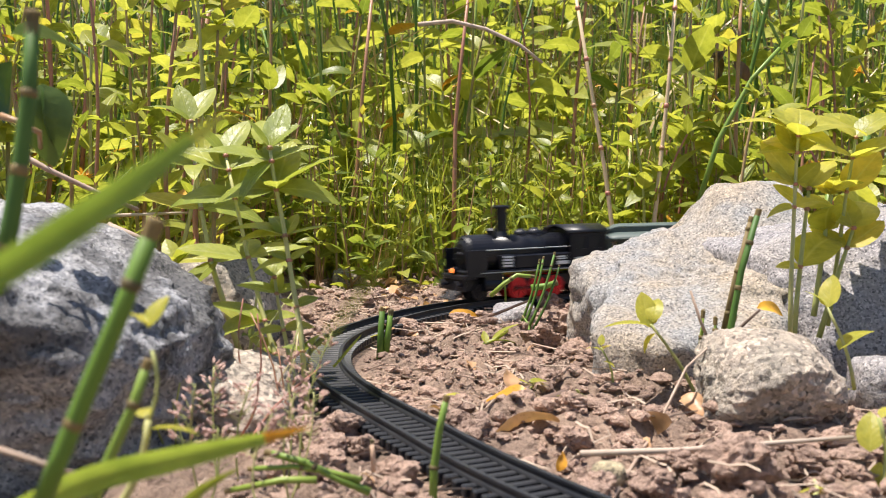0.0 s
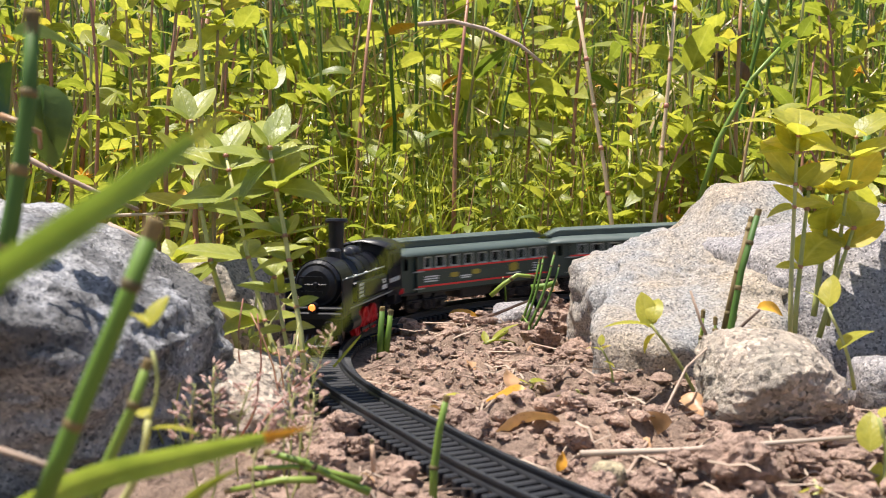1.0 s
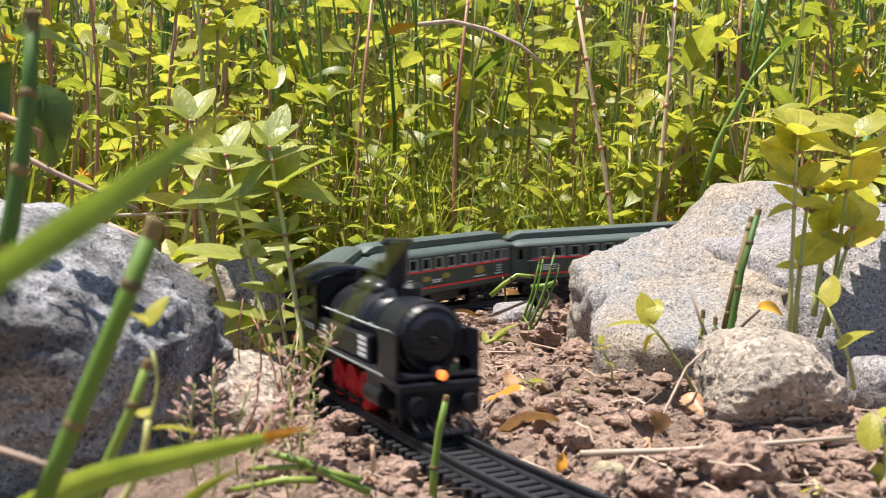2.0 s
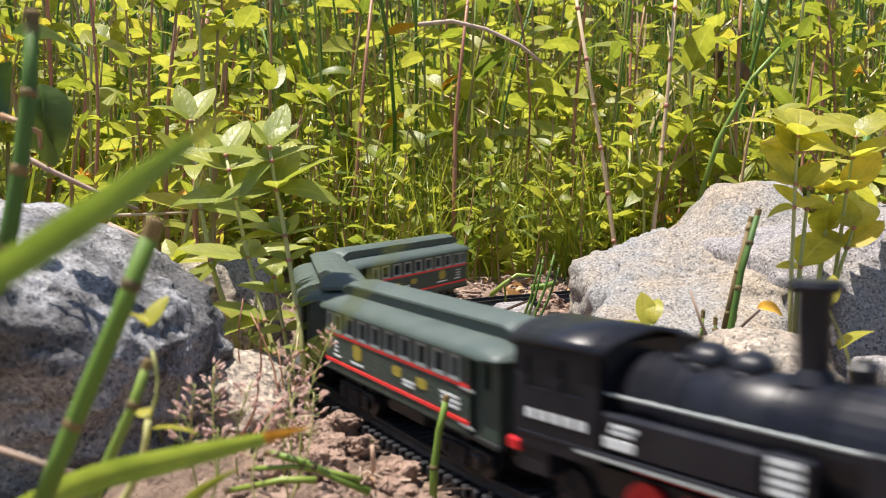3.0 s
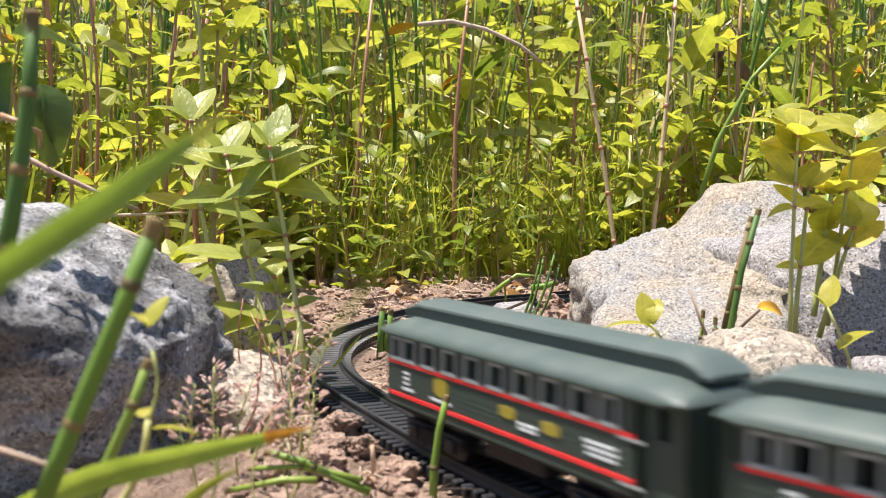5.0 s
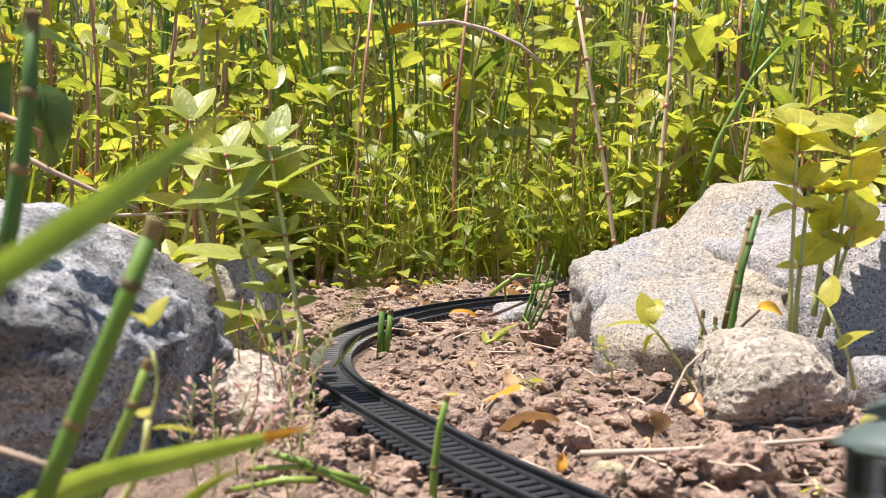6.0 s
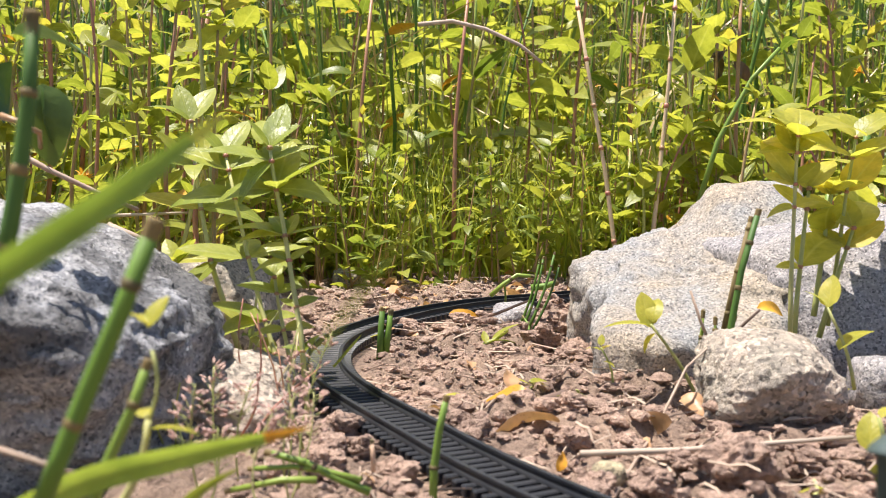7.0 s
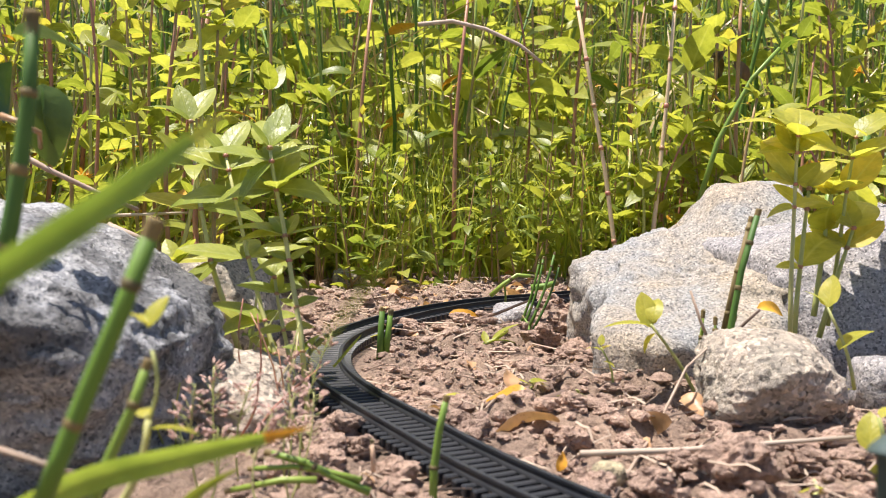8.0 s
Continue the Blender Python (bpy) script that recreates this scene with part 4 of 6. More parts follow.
def leafy_plant(a, b, seed, leaf_len, nodes, first=0.2, stem_mat=None, leaves=None, radius=0.0017, bow=(0, 0, 0), label="upright leafy weed with yellow-green leaves in opposite pairs", top=True, joined=False, odd=0.05, rise=(8, 55), rolls=(-45, 45)):
    """A weed from a to b: a jointed stem, a pair of leaves at each joint set crosswise, a tuft on top."""
    rng = random.Random(seed)
    leaves = leaves or LEAVES
    plant = None
    if not joined:
        plant = tagged(new("leafy_weed"), label, "plant", "leafy weeds")
        plant.location = a
    a, b = Vector(a), Vector(b)
    pts = curve_points((0, 0, 0), b - a, bow, 9)
    if joined:
        me = bm_mesh("stem", add_tube(bmesh.new(), pts, [radius * (1.15 - 0.55 * i / 8) for i in range(9)], 5))
        pour(FAR_STEMS, me, Matrix.Translation(a))
    else:
        part("stem", add_tube(bmesh.new(), pts, [radius * (1.15 - 0.55 * i / 8) for i in range(9)], 6), stem_mat or rng.choice((STEM_RED, STEM_GREEN, STEM_OLIVE, STEM_OLIVE)), plant, smooth=True)
    turn = rng.uniform(0, 180)
    made = []
    for i in range(nodes):
        u = first + (1 - first) * i / max(1, nodes - 1)
        p = curve_points((0, 0, 0), b - a, bow, 41)[min(40, int(u * 40))]
        size = leaf_len * (0.55 + 0.45 * math.sin(math.pi * min(1, 0.25 + 0.6 * u))) * rng.uniform(0.8, 1.15)
        last = i == nodes - 1
        for side in (0, 180):
            if rng.random() < 0.06 and not last:
                continue
            me = rng.choice(LEAVES_ORANGE) if rng.random() < odd * (1.2 - u) else rng.choice(leaves)
            made.append((me, p, turn + side + rng.uniform(-18, 18), (rng.uniform(35, 62) if last else rng.uniform(*rise)), size * (0.75 if last else 1), rng.uniform(*rolls)))
            if rng.random() < 0.45:
                made.append((rng.choice(leaves), p, turn + side + rng.uniform(-60, 60), rng.uniform(30, 65), size * rng.uniform(0.35, 0.55), 0))
        if last and top:
            for side in (90, 270):
                made.append((rng.choice(leaves), p, turn + side, rng.uniform(45, 72), size * 0.6, 0))
        turn += 90 + rng.uniform(-15, 15)
    if not joined:
        for me, p, az, rise, size, roll in made:
            put_leaf(me, plant, p, az, rise, size, roll)
    else:
        for me, p, az, rise, size, roll in made:
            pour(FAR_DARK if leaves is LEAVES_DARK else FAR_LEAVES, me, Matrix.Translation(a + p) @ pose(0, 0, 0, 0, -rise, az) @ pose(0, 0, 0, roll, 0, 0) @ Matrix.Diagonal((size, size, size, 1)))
    return plant


def horsetail(pts, r, mat=None, gap=0.03, label="dark green jointed horsetail stem", cut=False, tip=0.75):
    """A jointed rush stem along points, with a brown sheath at each joint."""
    pts = [Vector(p) for p in pts]
    base = pts[0].copy()
    ob = thing("horsetail", add_tube(bmesh.new(), [p - base for p in pts], [r * (1 - (1 - tip) * i / (len(pts) - 1)) for i in range(len(pts))], 9), mat or HORSETAIL, label, "plant", "horsetail stems", smooth=True)
    ob.location = base
    run, nxt = 0.0, gap * 0.6
    for p, q in zip(pts, pts[1:]):
        d = (q - p).length
        while run + d > nxt:
            u = (nxt - run) / d
            c = p.lerp(q, u) - base
            w = (q - p).normalized()
            k = r * (1.12 - 0.2 * u)
            part("joint", add_tube(bmesh.new(), [c - w * r * 0.55, c - w * r * 0.15, c + w * r * 0.3, c + w * r * 0.6], [k * 0.93, k * 1.01, k * 1.0, k * 0.92], 9), NODE_BROWN, ob, smooth=True)
            nxt += gap
        run += d
    if cut:
        w = (pts[-1] - pts[-2]).normalized()
        c = pts[-1] - base
        part("cut_end", add_tube(bmesh.new(), [c - w * r * 2.5, c, c + w * r * 0.3], [r * 0.98 * tip, r * 1.06 * tip, r * 0.9 * tip], 9), NODE_BROWN, ob, "dried brown cut end")
    return ob


# ---- thicket behind the track ----
def make_thicket():
    rng = random.Random(11)
    count = 0
    tries = 0
    spots = []
    while count < 470 and tries < 20000:
        tries += 1
        y = 0.93 + 1.43 * rng.random() ** 1.45
        x = rng.uniform(-0.50 * y - 0.05, 0.50 * y + 0.05)
        if y < 1.06 and (track_gap(x, y) < 0.075 or (-0.12 < x < 0.17 and y < 1.05)):
            continue
        if any((x - a) ** 2 + (y - b) ** 2 < 0.029 ** 2 for a, b in spots):
            continue
        spots.append((x, y))
        z = ground_height(x, y)
        low = rng.random() < (0.55 if y < 1.25 else 0.3)
        hgt = rng.uniform(0.08, 0.2) if low else rng.uniform(0.24, 0.40) + 0.12 * (y - 1.06)
        near = y < 1.26
        leafy_plant((x, y, z - 0.004), (x + rng.gauss(0, 0.025), y + rng.gauss(0, 0.03), z + hgt), count + 100, rng.uniform(0.038, 0.060), max(3, int(hgt / 0.046)), 0.25 if low else 0.12, None, LEAVES if rng.random() < 0.8 else LEAVES_DARK, rng.uniform(0.0013, 0.0022), (rng.gauss(0, 0.012), 0, 0), joined=not near)
        count += 1
    # low sprigs at the edge of the bare soil
    for k in range(330):
        y = rng.uniform(0.88, 1.10)
        x = rng.uniform(-0.26, 0.42)
        if track_gap(x, y) < 0.035 or (x > -0.06 and y < float(np.interp(x, (-0.06, 0.0, 0.1, 0.2, 0.45), (0.82, 0.90, 0.93, 0.92, 0.86)))):
            continue
        z = ground_height(x, y)
        hgt = rng.uniform(0.015, 0.075) if k < 170 else rng.uniform(0.06, 0.16)
        leafy_plant((x, y, z - 0.003), (x + rng.gauss(0, 0.012), y + rng.gauss(0, 0.012), z + hgt), k + 6000, rng.uniform(0.014, 0.030), rng.choice((2, 3, 3, 4)) if k < 170 else 5, 0.3, None, LEAVES if rng.random() < 0.7 else LEAVES_DARK, 0.001, joined=True)
    # the same growth on both sides
    for k in range(420):
        y = rng.uniform(0.9, 2.6)
        x = rng.choice((-1, 1)) * rng.uniform(0.52 * y + 0.06, 1.9)
        if track_gap(x, y) < 0.12:
            continue
        z = ground_height(x, y)
        hgt = rng.uniform(0.15, 0.42)
        leafy_plant((x, y, z - 0.004), (x + rng.gauss(0, 0.025), y + rng.gauss(0, 0.03), z + hgt), k + 4000, rng.uniform(0.042, 0.062), max(3, int(hgt / 0.046)), 0.15, joined=True)
    # weeds between the left stones and the track
    for k in range(85):
        y = rng.uniform(0.62, 1.1)
        x = -0.12 - 0.16 * (y - 0.5) - rng.random() ** 1.3 * (0.42 * y - 0.1)
        if track_gap(x, y) < 0.055:
            continue
        z = ground_height(x, y)
        hgt = rng.uniform(0.10, 0.30)
        leafy_plant((x, y, z - 0.004), (x + rng.gauss(0, 0.02), y + rng.gauss(0, 0.02), z + hgt), k + 900, rng.uniform(0.026, 0.04), max(3, int(hgt / 0.04)), 0.2, None, LEAVES, rng.uniform(0.0012, 0.0018), (rng.gauss(0, 0.01), 0, 0))
    # behind the right boulders
    for k in range(34):
        y = rng.uniform(0.70, 1.0)
        x = 0.19 + rng.random() * (0.5 * y - 0.17)
        if track_gap(x, y) < 0.05:
            continue
        z = ground_height(x, y)
        hgt = rng.uniform(0.08, 0.26)
        leafy_plant((x, y, z - 0.004), (x + rng.gauss(0, 0.02), y + rng.gauss(0, 0.02), z + hgt), k + 1200, rng.uniform(0.028, 0.042), max(3, int(hgt / 0.042)), 0.2, None, LEAVES, rng.uniform(0.0013, 0.0019), (rng.gauss(0, 0.01), 0, 0))


make_thicket()


def make_far_growth():
    """Weeds and rushes on the bank, further back."""
    rng = random.Random(17)
    for k in range(480):
        y = rng.uniform(2.1, 3.9)
        x = rng.uniform(-2.6, 2.6)
        z = ground_height(x, y)
        hgt = rng.uniform(0.25, 0.5)
        # mostly the darker leaves here, so their colour gives the bank its shade
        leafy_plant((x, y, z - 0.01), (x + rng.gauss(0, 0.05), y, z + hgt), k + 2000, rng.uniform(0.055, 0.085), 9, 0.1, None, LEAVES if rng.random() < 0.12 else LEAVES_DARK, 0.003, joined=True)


make_far_growth()
for _name, _store, _mat, _label in (("weed_foliage", FAR_LEAVES, LEAF, "dense yellow-green leaves of the thicket further back"), ("dark_weed_foliage", FAR_DARK, LEAF_DARK, "dense mid green weed leaves, on the bank for painted shade"), ("weed_stems", FAR_STEMS, STEM_OLIVE, "olive and reddish stems of the thicket further back")):
    _me = bpy.data.meshes.new(_name)
    _me.from_pydata(_store[0], [], _store[1])
    _me.materials.append(_mat)
    if _store[2]:
        _me.attributes.new("blade", "FLOAT_VECTOR", "POINT").data.foreach_set("vector", _store[2])
    for _q in _me.polygons:
        _q.use_smooth = True
    tagged(new(_name, _me), _label, "foliage", kind="stuff")


def make_rushes():
    rng = random.Random(23)
    for k in range(250):
        left = rng.random() < 0.66
        y = rng.uniform(1.08, 2.1)
        x = rng.uniform(-0.5 * y, 0.0) if left else rng.uniform(0.0, 0.5 * y)
        if track_gap(x, y) < 0.06:
            continue
        z = ground_height(x, y)
        h = rng.uniform(0.3, 0.6)
        top = Vector((x + rng.gauss(0, 0.05), y + rng.gauss(0, 0.04), z + h))
        pts = curve_points((x, y, z - 0.004), top, (rng.gauss(0, 0.012), 0, 0), 6)
        horsetail(pts, rng.uniform(0.0014, 0.0027), HORSETAIL if rng.random() < 0.75 else HORSETAIL_PALE, rng.uniform(0.07, 0.13), "slender green horsetail stem in the thicket")


make_rushes()


def make_grass(name, seed, count, x_span, y0, y1, h0, h1, w, material, label, skew=0.35):
    rng = random.Random(seed)
    verts, faces = [], []
    for _ in range(count):
        y = y0 + (y1 - y0) * rng.random() ** 1.3
        x = rng.uniform(x_span[0], x_span[1])
        if track_gap(x, y) < 0.045 and y < 1.2:
            continue
        z = ground_height(x, y) - 0.003
        h = rng.uniform(h0, h1)
        a = rng.uniform(0, 6.28)
        lean = abs(rng.gauss(0, skew)) * h
        dx, dy = math.cos(a), math.sin(a)
        wa = rng.uniform(-0.9, 0.9)
        px, py = math.cos(wa), math.sin(wa)
        ww = w * rng.uniform(0.6, 1.3)
        n = len(verts)
        for i in range(6):
            u = i / 5
            cx, cy, cz = x + dx * lean * u * u, y + dy * lean * u * u, z + h * (u - 0.25 * u * u * lean / h)
            hw = ww * (1 - u ** 2.2) * 0.5 + 0.00015
            verts += [(cx - px * hw, cy - py * hw, cz), (cx + px * hw, cy + py * hw, cz)]
            if i:
                k = n + 2 * i
                faces.append((k - 2, k - 1, k + 1, k))
    me = bpy.data.meshes.new(name)
    me.from_pydata(verts, [], faces)
    me.materials.append(material)
    return tagged(new(name, me), label, "grass", kind="stuff")


make_grass("tall_grass", 31, 3000, (-1.7, 1.7), 1.14, 2.4, 0.12, 0.40, 0.0030, GRASS, "tall thin green grass among the weeds")
make_grass("low_grass", 32, 1500, (-1.2, 1.3), 0.95, 1.5, 0.03, 0.12, 0.003, GRASS, "short green grass at the edge of the soil", 0.6)
make_grass("bank_grass", 33, 8500, (-3.2, 3.2), 2.2, 4.6, 0.25, 0.6, 0.007, GRASS_SHADED, "dense green grass on the bank")
make_grass("dry_grass", 34, 1100, (-2.0, 2.0), 1.2, 3.2, 0.15, 0.5, 0.003, STEM_STRAW, "pale dry grass stalks", 0.8)
make_grass("fine_grass", 36, 850, (-0.12, 0.26), 0.95, 1.25, 0.04, 0.17, 0.0021, GRASS, "fine upright green grass behind the track", 0.6)
make_grass("side_grass", 35, 900, (-1.2, -0.24), 0.62, 1.1, 0.05, 0.2, 0.0028, GRASS, "thin green grass beside the stones", 0.5)


def make_meadow():
    """Grass that goes on around the track and behind the camera."""
    rng = random.Random(91)
    verts, faces = [], []
    while len(faces) < 26000:
        a, d = rng.uniform(0, 6.283), 0.8 + 4.5 * rng.random() ** 1.4
        x, y = 0.3 + d * math.cos(a), 0.4 + d * math.sin(a)
        if (y > 0.1 and abs(x) < 0.6 * y + 0.3) or track_gap(x, y) < 0.15:
            continue
        z, h, t = ground_height(x, y) - 0.003, rng.uniform(0.08, 0.3), rng.uniform(0, 6.283)
        lean, w = abs(rng.gauss(0, 0.4)) * h, rng.uniform(0.003, 0.006)
        n = len(verts)
        for i in range(4):
            u = i / 3
            cx, cy, cz = x + math.cos(t) * lean * u * u, y + math.sin(t) * lean * u * u, z + h * u * (1 - 0.2 * u)
            hw = 0.5 * w * (1 - u * u) + 0.0002
            verts += [(cx - math.sin(t) * hw, cy + math.cos(t) * hw, cz), (cx + math.sin(t) * hw, cy - math.cos(t) * hw, cz)]
            if i:
                k = n + 2 * i
                faces.append((k - 2, k - 1, k + 1, k))
    me = bpy.data.meshes.new("meadow_grass")
    me.from_pydata(verts, [], faces)
    me.materials.append(GRASS)
    tagged(new("meadow_grass", me), "rough green grass around the bare soil", "grass", kind="stuff")


make_meadow()


# ---- stalks that stand out in the thicket ----
def stalk(pts, r, mat, label, category="plant stalk", name="dry_stalk"):
    pts = [Vector(p) for p in pts]
    base = pts[0].copy()
    ob = thing(name, add_tube(bmesh.new(), [p - base for p in pts], [r * (1.1 - 0.4 * i / (len(pts) - 1)) for i in range(len(pts))], 7), mat, label, category, smooth=True)
    ob.location = base
    return ob


def jointed_stalk(pts, r, gap, label):
    """A dry stalk with reddish rings at its joints."""
    ob = stalk(pts, r, STEM_STRAW, label)
    pts = [Vector(q) - Vector(pts[0]) for q in pts]
    for a, b in zip(pts, pts[1:]):
        n = max(1, round((b - a).length / gap))
        for k in range(n):
            c, w = a.lerp(b, (k + 0.5) / n), (b - a).normalized()
            part("joint", add_tube(bmesh.new(), [c - w * r, c, c + w * r], [r * 0.95, r * 1.25, r * 0.95], 7), STEM_RED, ob, "reddish ring", smooth=True)
    return ob


jointed_stalk([(0.1617, 0.9230, -0.0040), (0.1586, 0.9245, 0.0202), (0.1473, 0.9297, 0.1076), (0.1344, 0.9342, 0.1847), (0.1190, 0.9397, 0.2772)], 0.0022, 0.045, "pale straw coloured upright stalk with reddish joints")
jointed_stalk([(0.1859, 0.9231, -0.0040), (0.1895, 0.9251, 0.0305), (0.1977, 0.9297, 0.1076), (0.2055, 0.9342, 0.1847), (0.2132, 0.9397, 0.2772)], 0.0022, 0.045, "pale straw coloured upright stalk with reddish joints")
stalk([(0.1771, 0.9863, -0.0040), (0.1782, 0.9880, 0.0264), (0.1804, 0.9915, 0.0869), (0.1837, 0.9948, 0.1418)], 0.0026, STEM_GREEN, "pale green upright stalk")
stalk([(-0.0227, 0.9374, 0.2392), (0.0083, 0.9376, 0.2423), (0.0391, 0.9372, 0.2351), (0.0700, 0.9364, 0.2207), (0.0906, 0.9354, 0.2043)], 0.0021, TWIG, "bleached arching dry stalk")
stalk([(0.0093, 0.9802, -0.0040), (0.0109, 0.9856, 0.0869), (0.0121, 0.9894, 0.1523), (0.0170, 0.9926, 0.2069), (0.0252, 0.9971, 0.2834)], 0.0022, STEM_RED, "red upright weed stem")
stalk([(-0.1025, 1.0043, -0.0040), (-0.0963, 1.0067, 0.0365), (-0.0851, 1.0109, 0.1091), (-0.0796, 1.0155, 0.1874), (-0.0695, 1.0214, 0.2880)], 0.0022, STEM_RED, "reddish brown upright weed stem")
stalk([(-0.2195, 0.8991, 0.0472), (-0.2245, 0.9032, 0.1171), (-0.2195, 0.9070, 0.1819), (-0.2030, 0.9120, 0.2668)], 0.0028, STEM_RED, "reddish upright weed stem")
stalk([(-0.3372, 0.9527, 0.1080), (-0.3346, 0.9558, 0.1607), (-0.3283, 0.9602, 0.2345), (-0.3251, 0.9627, 0.2766)], 0.0022, STEM_RED, "reddish upright weed stem")
stalk([(0.2686, 0.9412, -0.0040), (0.2709, 0.9468, 0.0922), (0.2725, 0.9508, 0.1603), (0.2751, 0.9545, 0.2233), (0.2772, 0.9576, 0.2756)], 0.0022, STEM_RED, "brown upright weed stem")
stalk([(0.2230, 0.9002, 0.0671), (0.2430, 0.9041, 0.1320), (0.2730, 0.9073, 0.1869), (0.2980, 0.9089, 0.2144)], 0.0024, HORSETAIL_PALE, "leaning green rush stem")
stalk([(-0.2508, 0.6011, 0.1112), (-0.2325, 0.6005, 0.1012), (-0.2075, 0.5998, 0.0896), (-0.1793, 0.5990, 0.0773)], 0.0018, TWIG, "bleached fallen twig over the weeds", "twig", "twig")
stalk([(-0.2296, 0.6520, 0.0719), (-0.1970, 0.6521, 0.0733), (-0.1626, 0.6521, 0.0745)], 0.0012, TWIG, "thin grey fallen twig", "twig", "twig")
stalk([(-0.1917, 0.5807, 0.0680), (-0.1804, 0.5805, 0.0638), (-0.1659, 0.5801, 0.0583)], 0.0030, TWIG, "curled brown dry stalk", "twig", "twig")
stalk([(0.0677, 1.0511, 0.0780), (0.1027, 1.0501, 0.0605), (0.1493, 1.0487, 0.0372), (0.1697, 1.0482, 0.0285)], 0.0016, HORSETAIL_PALE, "thin leaning green stem")


def loose_leaf(name, at, size, az, rise, roll, mat, label, width=0.4, droop=0.8, fold=0.35, wave=0.06, twist=0.5, point=1.0, lift=0.0):
    ob = thing(name, leaf_bm(size, size * width, droop, fold, point, 9, twist, wave), mat, label, "leaf", smooth=True)
    ob.matrix_basis = Matrix.Translation(Vector(at) + Vector((0, 0, lift))) @ pose(0, 0, 0, 0, -rise, az) @ pose(0, 0, 0, roll, 0, 0)
    return ob


loose_leaf("dead_leaf", (0.2580, 1.0096, 0.2200), 0.040, 25, 12, 35, LEAF_BLACK, "withered dark brown leaf caught in weeds", 0.42, 1.3, 0.6, 0.16)
loose_leaf("dead_leaf", (0.2860, 1.0091, 0.2130), 0.036, -20, -35, 50, LEAF_BLACK, "withered dark brown leaf caught in weeds", 0.45, 1.4, 0.6, 0.16)
loose_leaf("dead_leaf", (0.2780, 1.0040, 0.2250), 0.030, 170, -30, -40, LEAF_BLACK, "withered dark brown leaf caught in weeds", 0.40, 1.2, 0.5, 0.16)
for _p, _s in (((-0.2747, 0.7817, 0.0961), 0.010), ((0.4089, 1.0084, 0.2033), 0.007), ((-0.3440, 0.8039, 0.1318), 0.008), ((-0.0601, 1.1522, 0.0928), 0.008)):
    flower = tagged(new("flower"), "small ragged orange flower head", "flower")
    flower.location = _p
    for _k in range(11):
        put_leaf(LEAVES_ORANGE[_k % 2], flower, (0, 0, 0), _k * 33, 10 + 28 * (_k % 3), _s * 1.3)


# ---- weeds in the middle distance ----
GREEN_WEED = "fresh leafy weed with pale green stem beside the track"
def weed(pts, radius, nodes, label, leaves=None, stem_mat=None):
    """A weed whose leaves are given joint by joint: (share of the stem, [(azimuth, rise, length, roll), ...])."""
    pts = [Vector(q) for q in pts]
    base = pts[0].copy()
    plant = tagged(new("leafy_weed"), label, "plant", "leafy weeds")
    plant.location = base
    line = [q - base for q in pts]
    n = len(line) - 1
    part("stem", add_tube(bmesh.new(), line, [radius * (1.15 - 0.55 * i / n) for i in range(n + 1)], 8), stem_mat or STEM_GREEN, plant, smooth=True)
    rng = random.Random(round(base.x * 1e5))
    for u, blades in nodes:
        f = min(u * n, n - 1e-6)
        at = line[int(f)].lerp(line[int(f) + 1], f - int(f))
        part("joint", add_tube(bmesh.new(), [at - Vector((0, 0, radius * 0.8)), at, at + Vector((0, 0, radius * 0.8))], [radius * 0.9, radius * 1.3, radius * 0.8], 8), STEM_RED, plant, smooth=True)
        for az, rise, size, roll in blades:
            put_leaf(rng.choice(leaves or LEAVES_FRESH), plant, at, az, min(rise, 54), size, roll * 0.6 + 30 * math.cos(math.radians(az)))
    return plant


weed([(-0.0576, 0.4286, -0.009), (-0.0614, 0.437, 0.0270), (-0.0660, 0.443, 0.0500), (-0.0705, 0.449, 0.0740), (-0.0752, 0.452, 0.0960), (-0.0770, 0.454, 0.1080)], 0.0012, [
    (0.30, [(165, 30, 0.0088, 0), (20, 35, 0.0110, 10)]), (0.16, [(15, 45, 0.0099, 0), (200, 30, 0.0088, 0)]),
    (0.47, [(182, 2, 0.0209, 15), (30, 30, 0.0132, -10), (150, 25, 0.0132, 10)]),
    (0.56, [(-22, 14, 0.0220, -25), (188, 8, 0.0231, 20), (175, 22, 0.0286, 30), (130, 52, 0.0187, 0), (70, 40, 0.0154, 0)]),
    (0.74, [(178, 10, 0.0319, -15), (2, 10, 0.0286, 10), (-12, 38, 0.0319, -30), (165, 48, 0.0187, 20), (80, 74, 0.0330, 0), (110, 55, 0.0242, 15), (-80, 20, 0.0220, 0)]),
    (0.90, [(186, 18, 0.0319, 20), (215, -28, 0.0242, 10), (5, 28, 0.0220, -20), (100, 50, 0.0198, 0)]),
    (1.0, [(70, 72, 0.0264, 10), (125, 64, 0.0220, -15), (20, 60, 0.0176, 0), (200, 55, 0.0154, 0)])], GREEN_WEED)
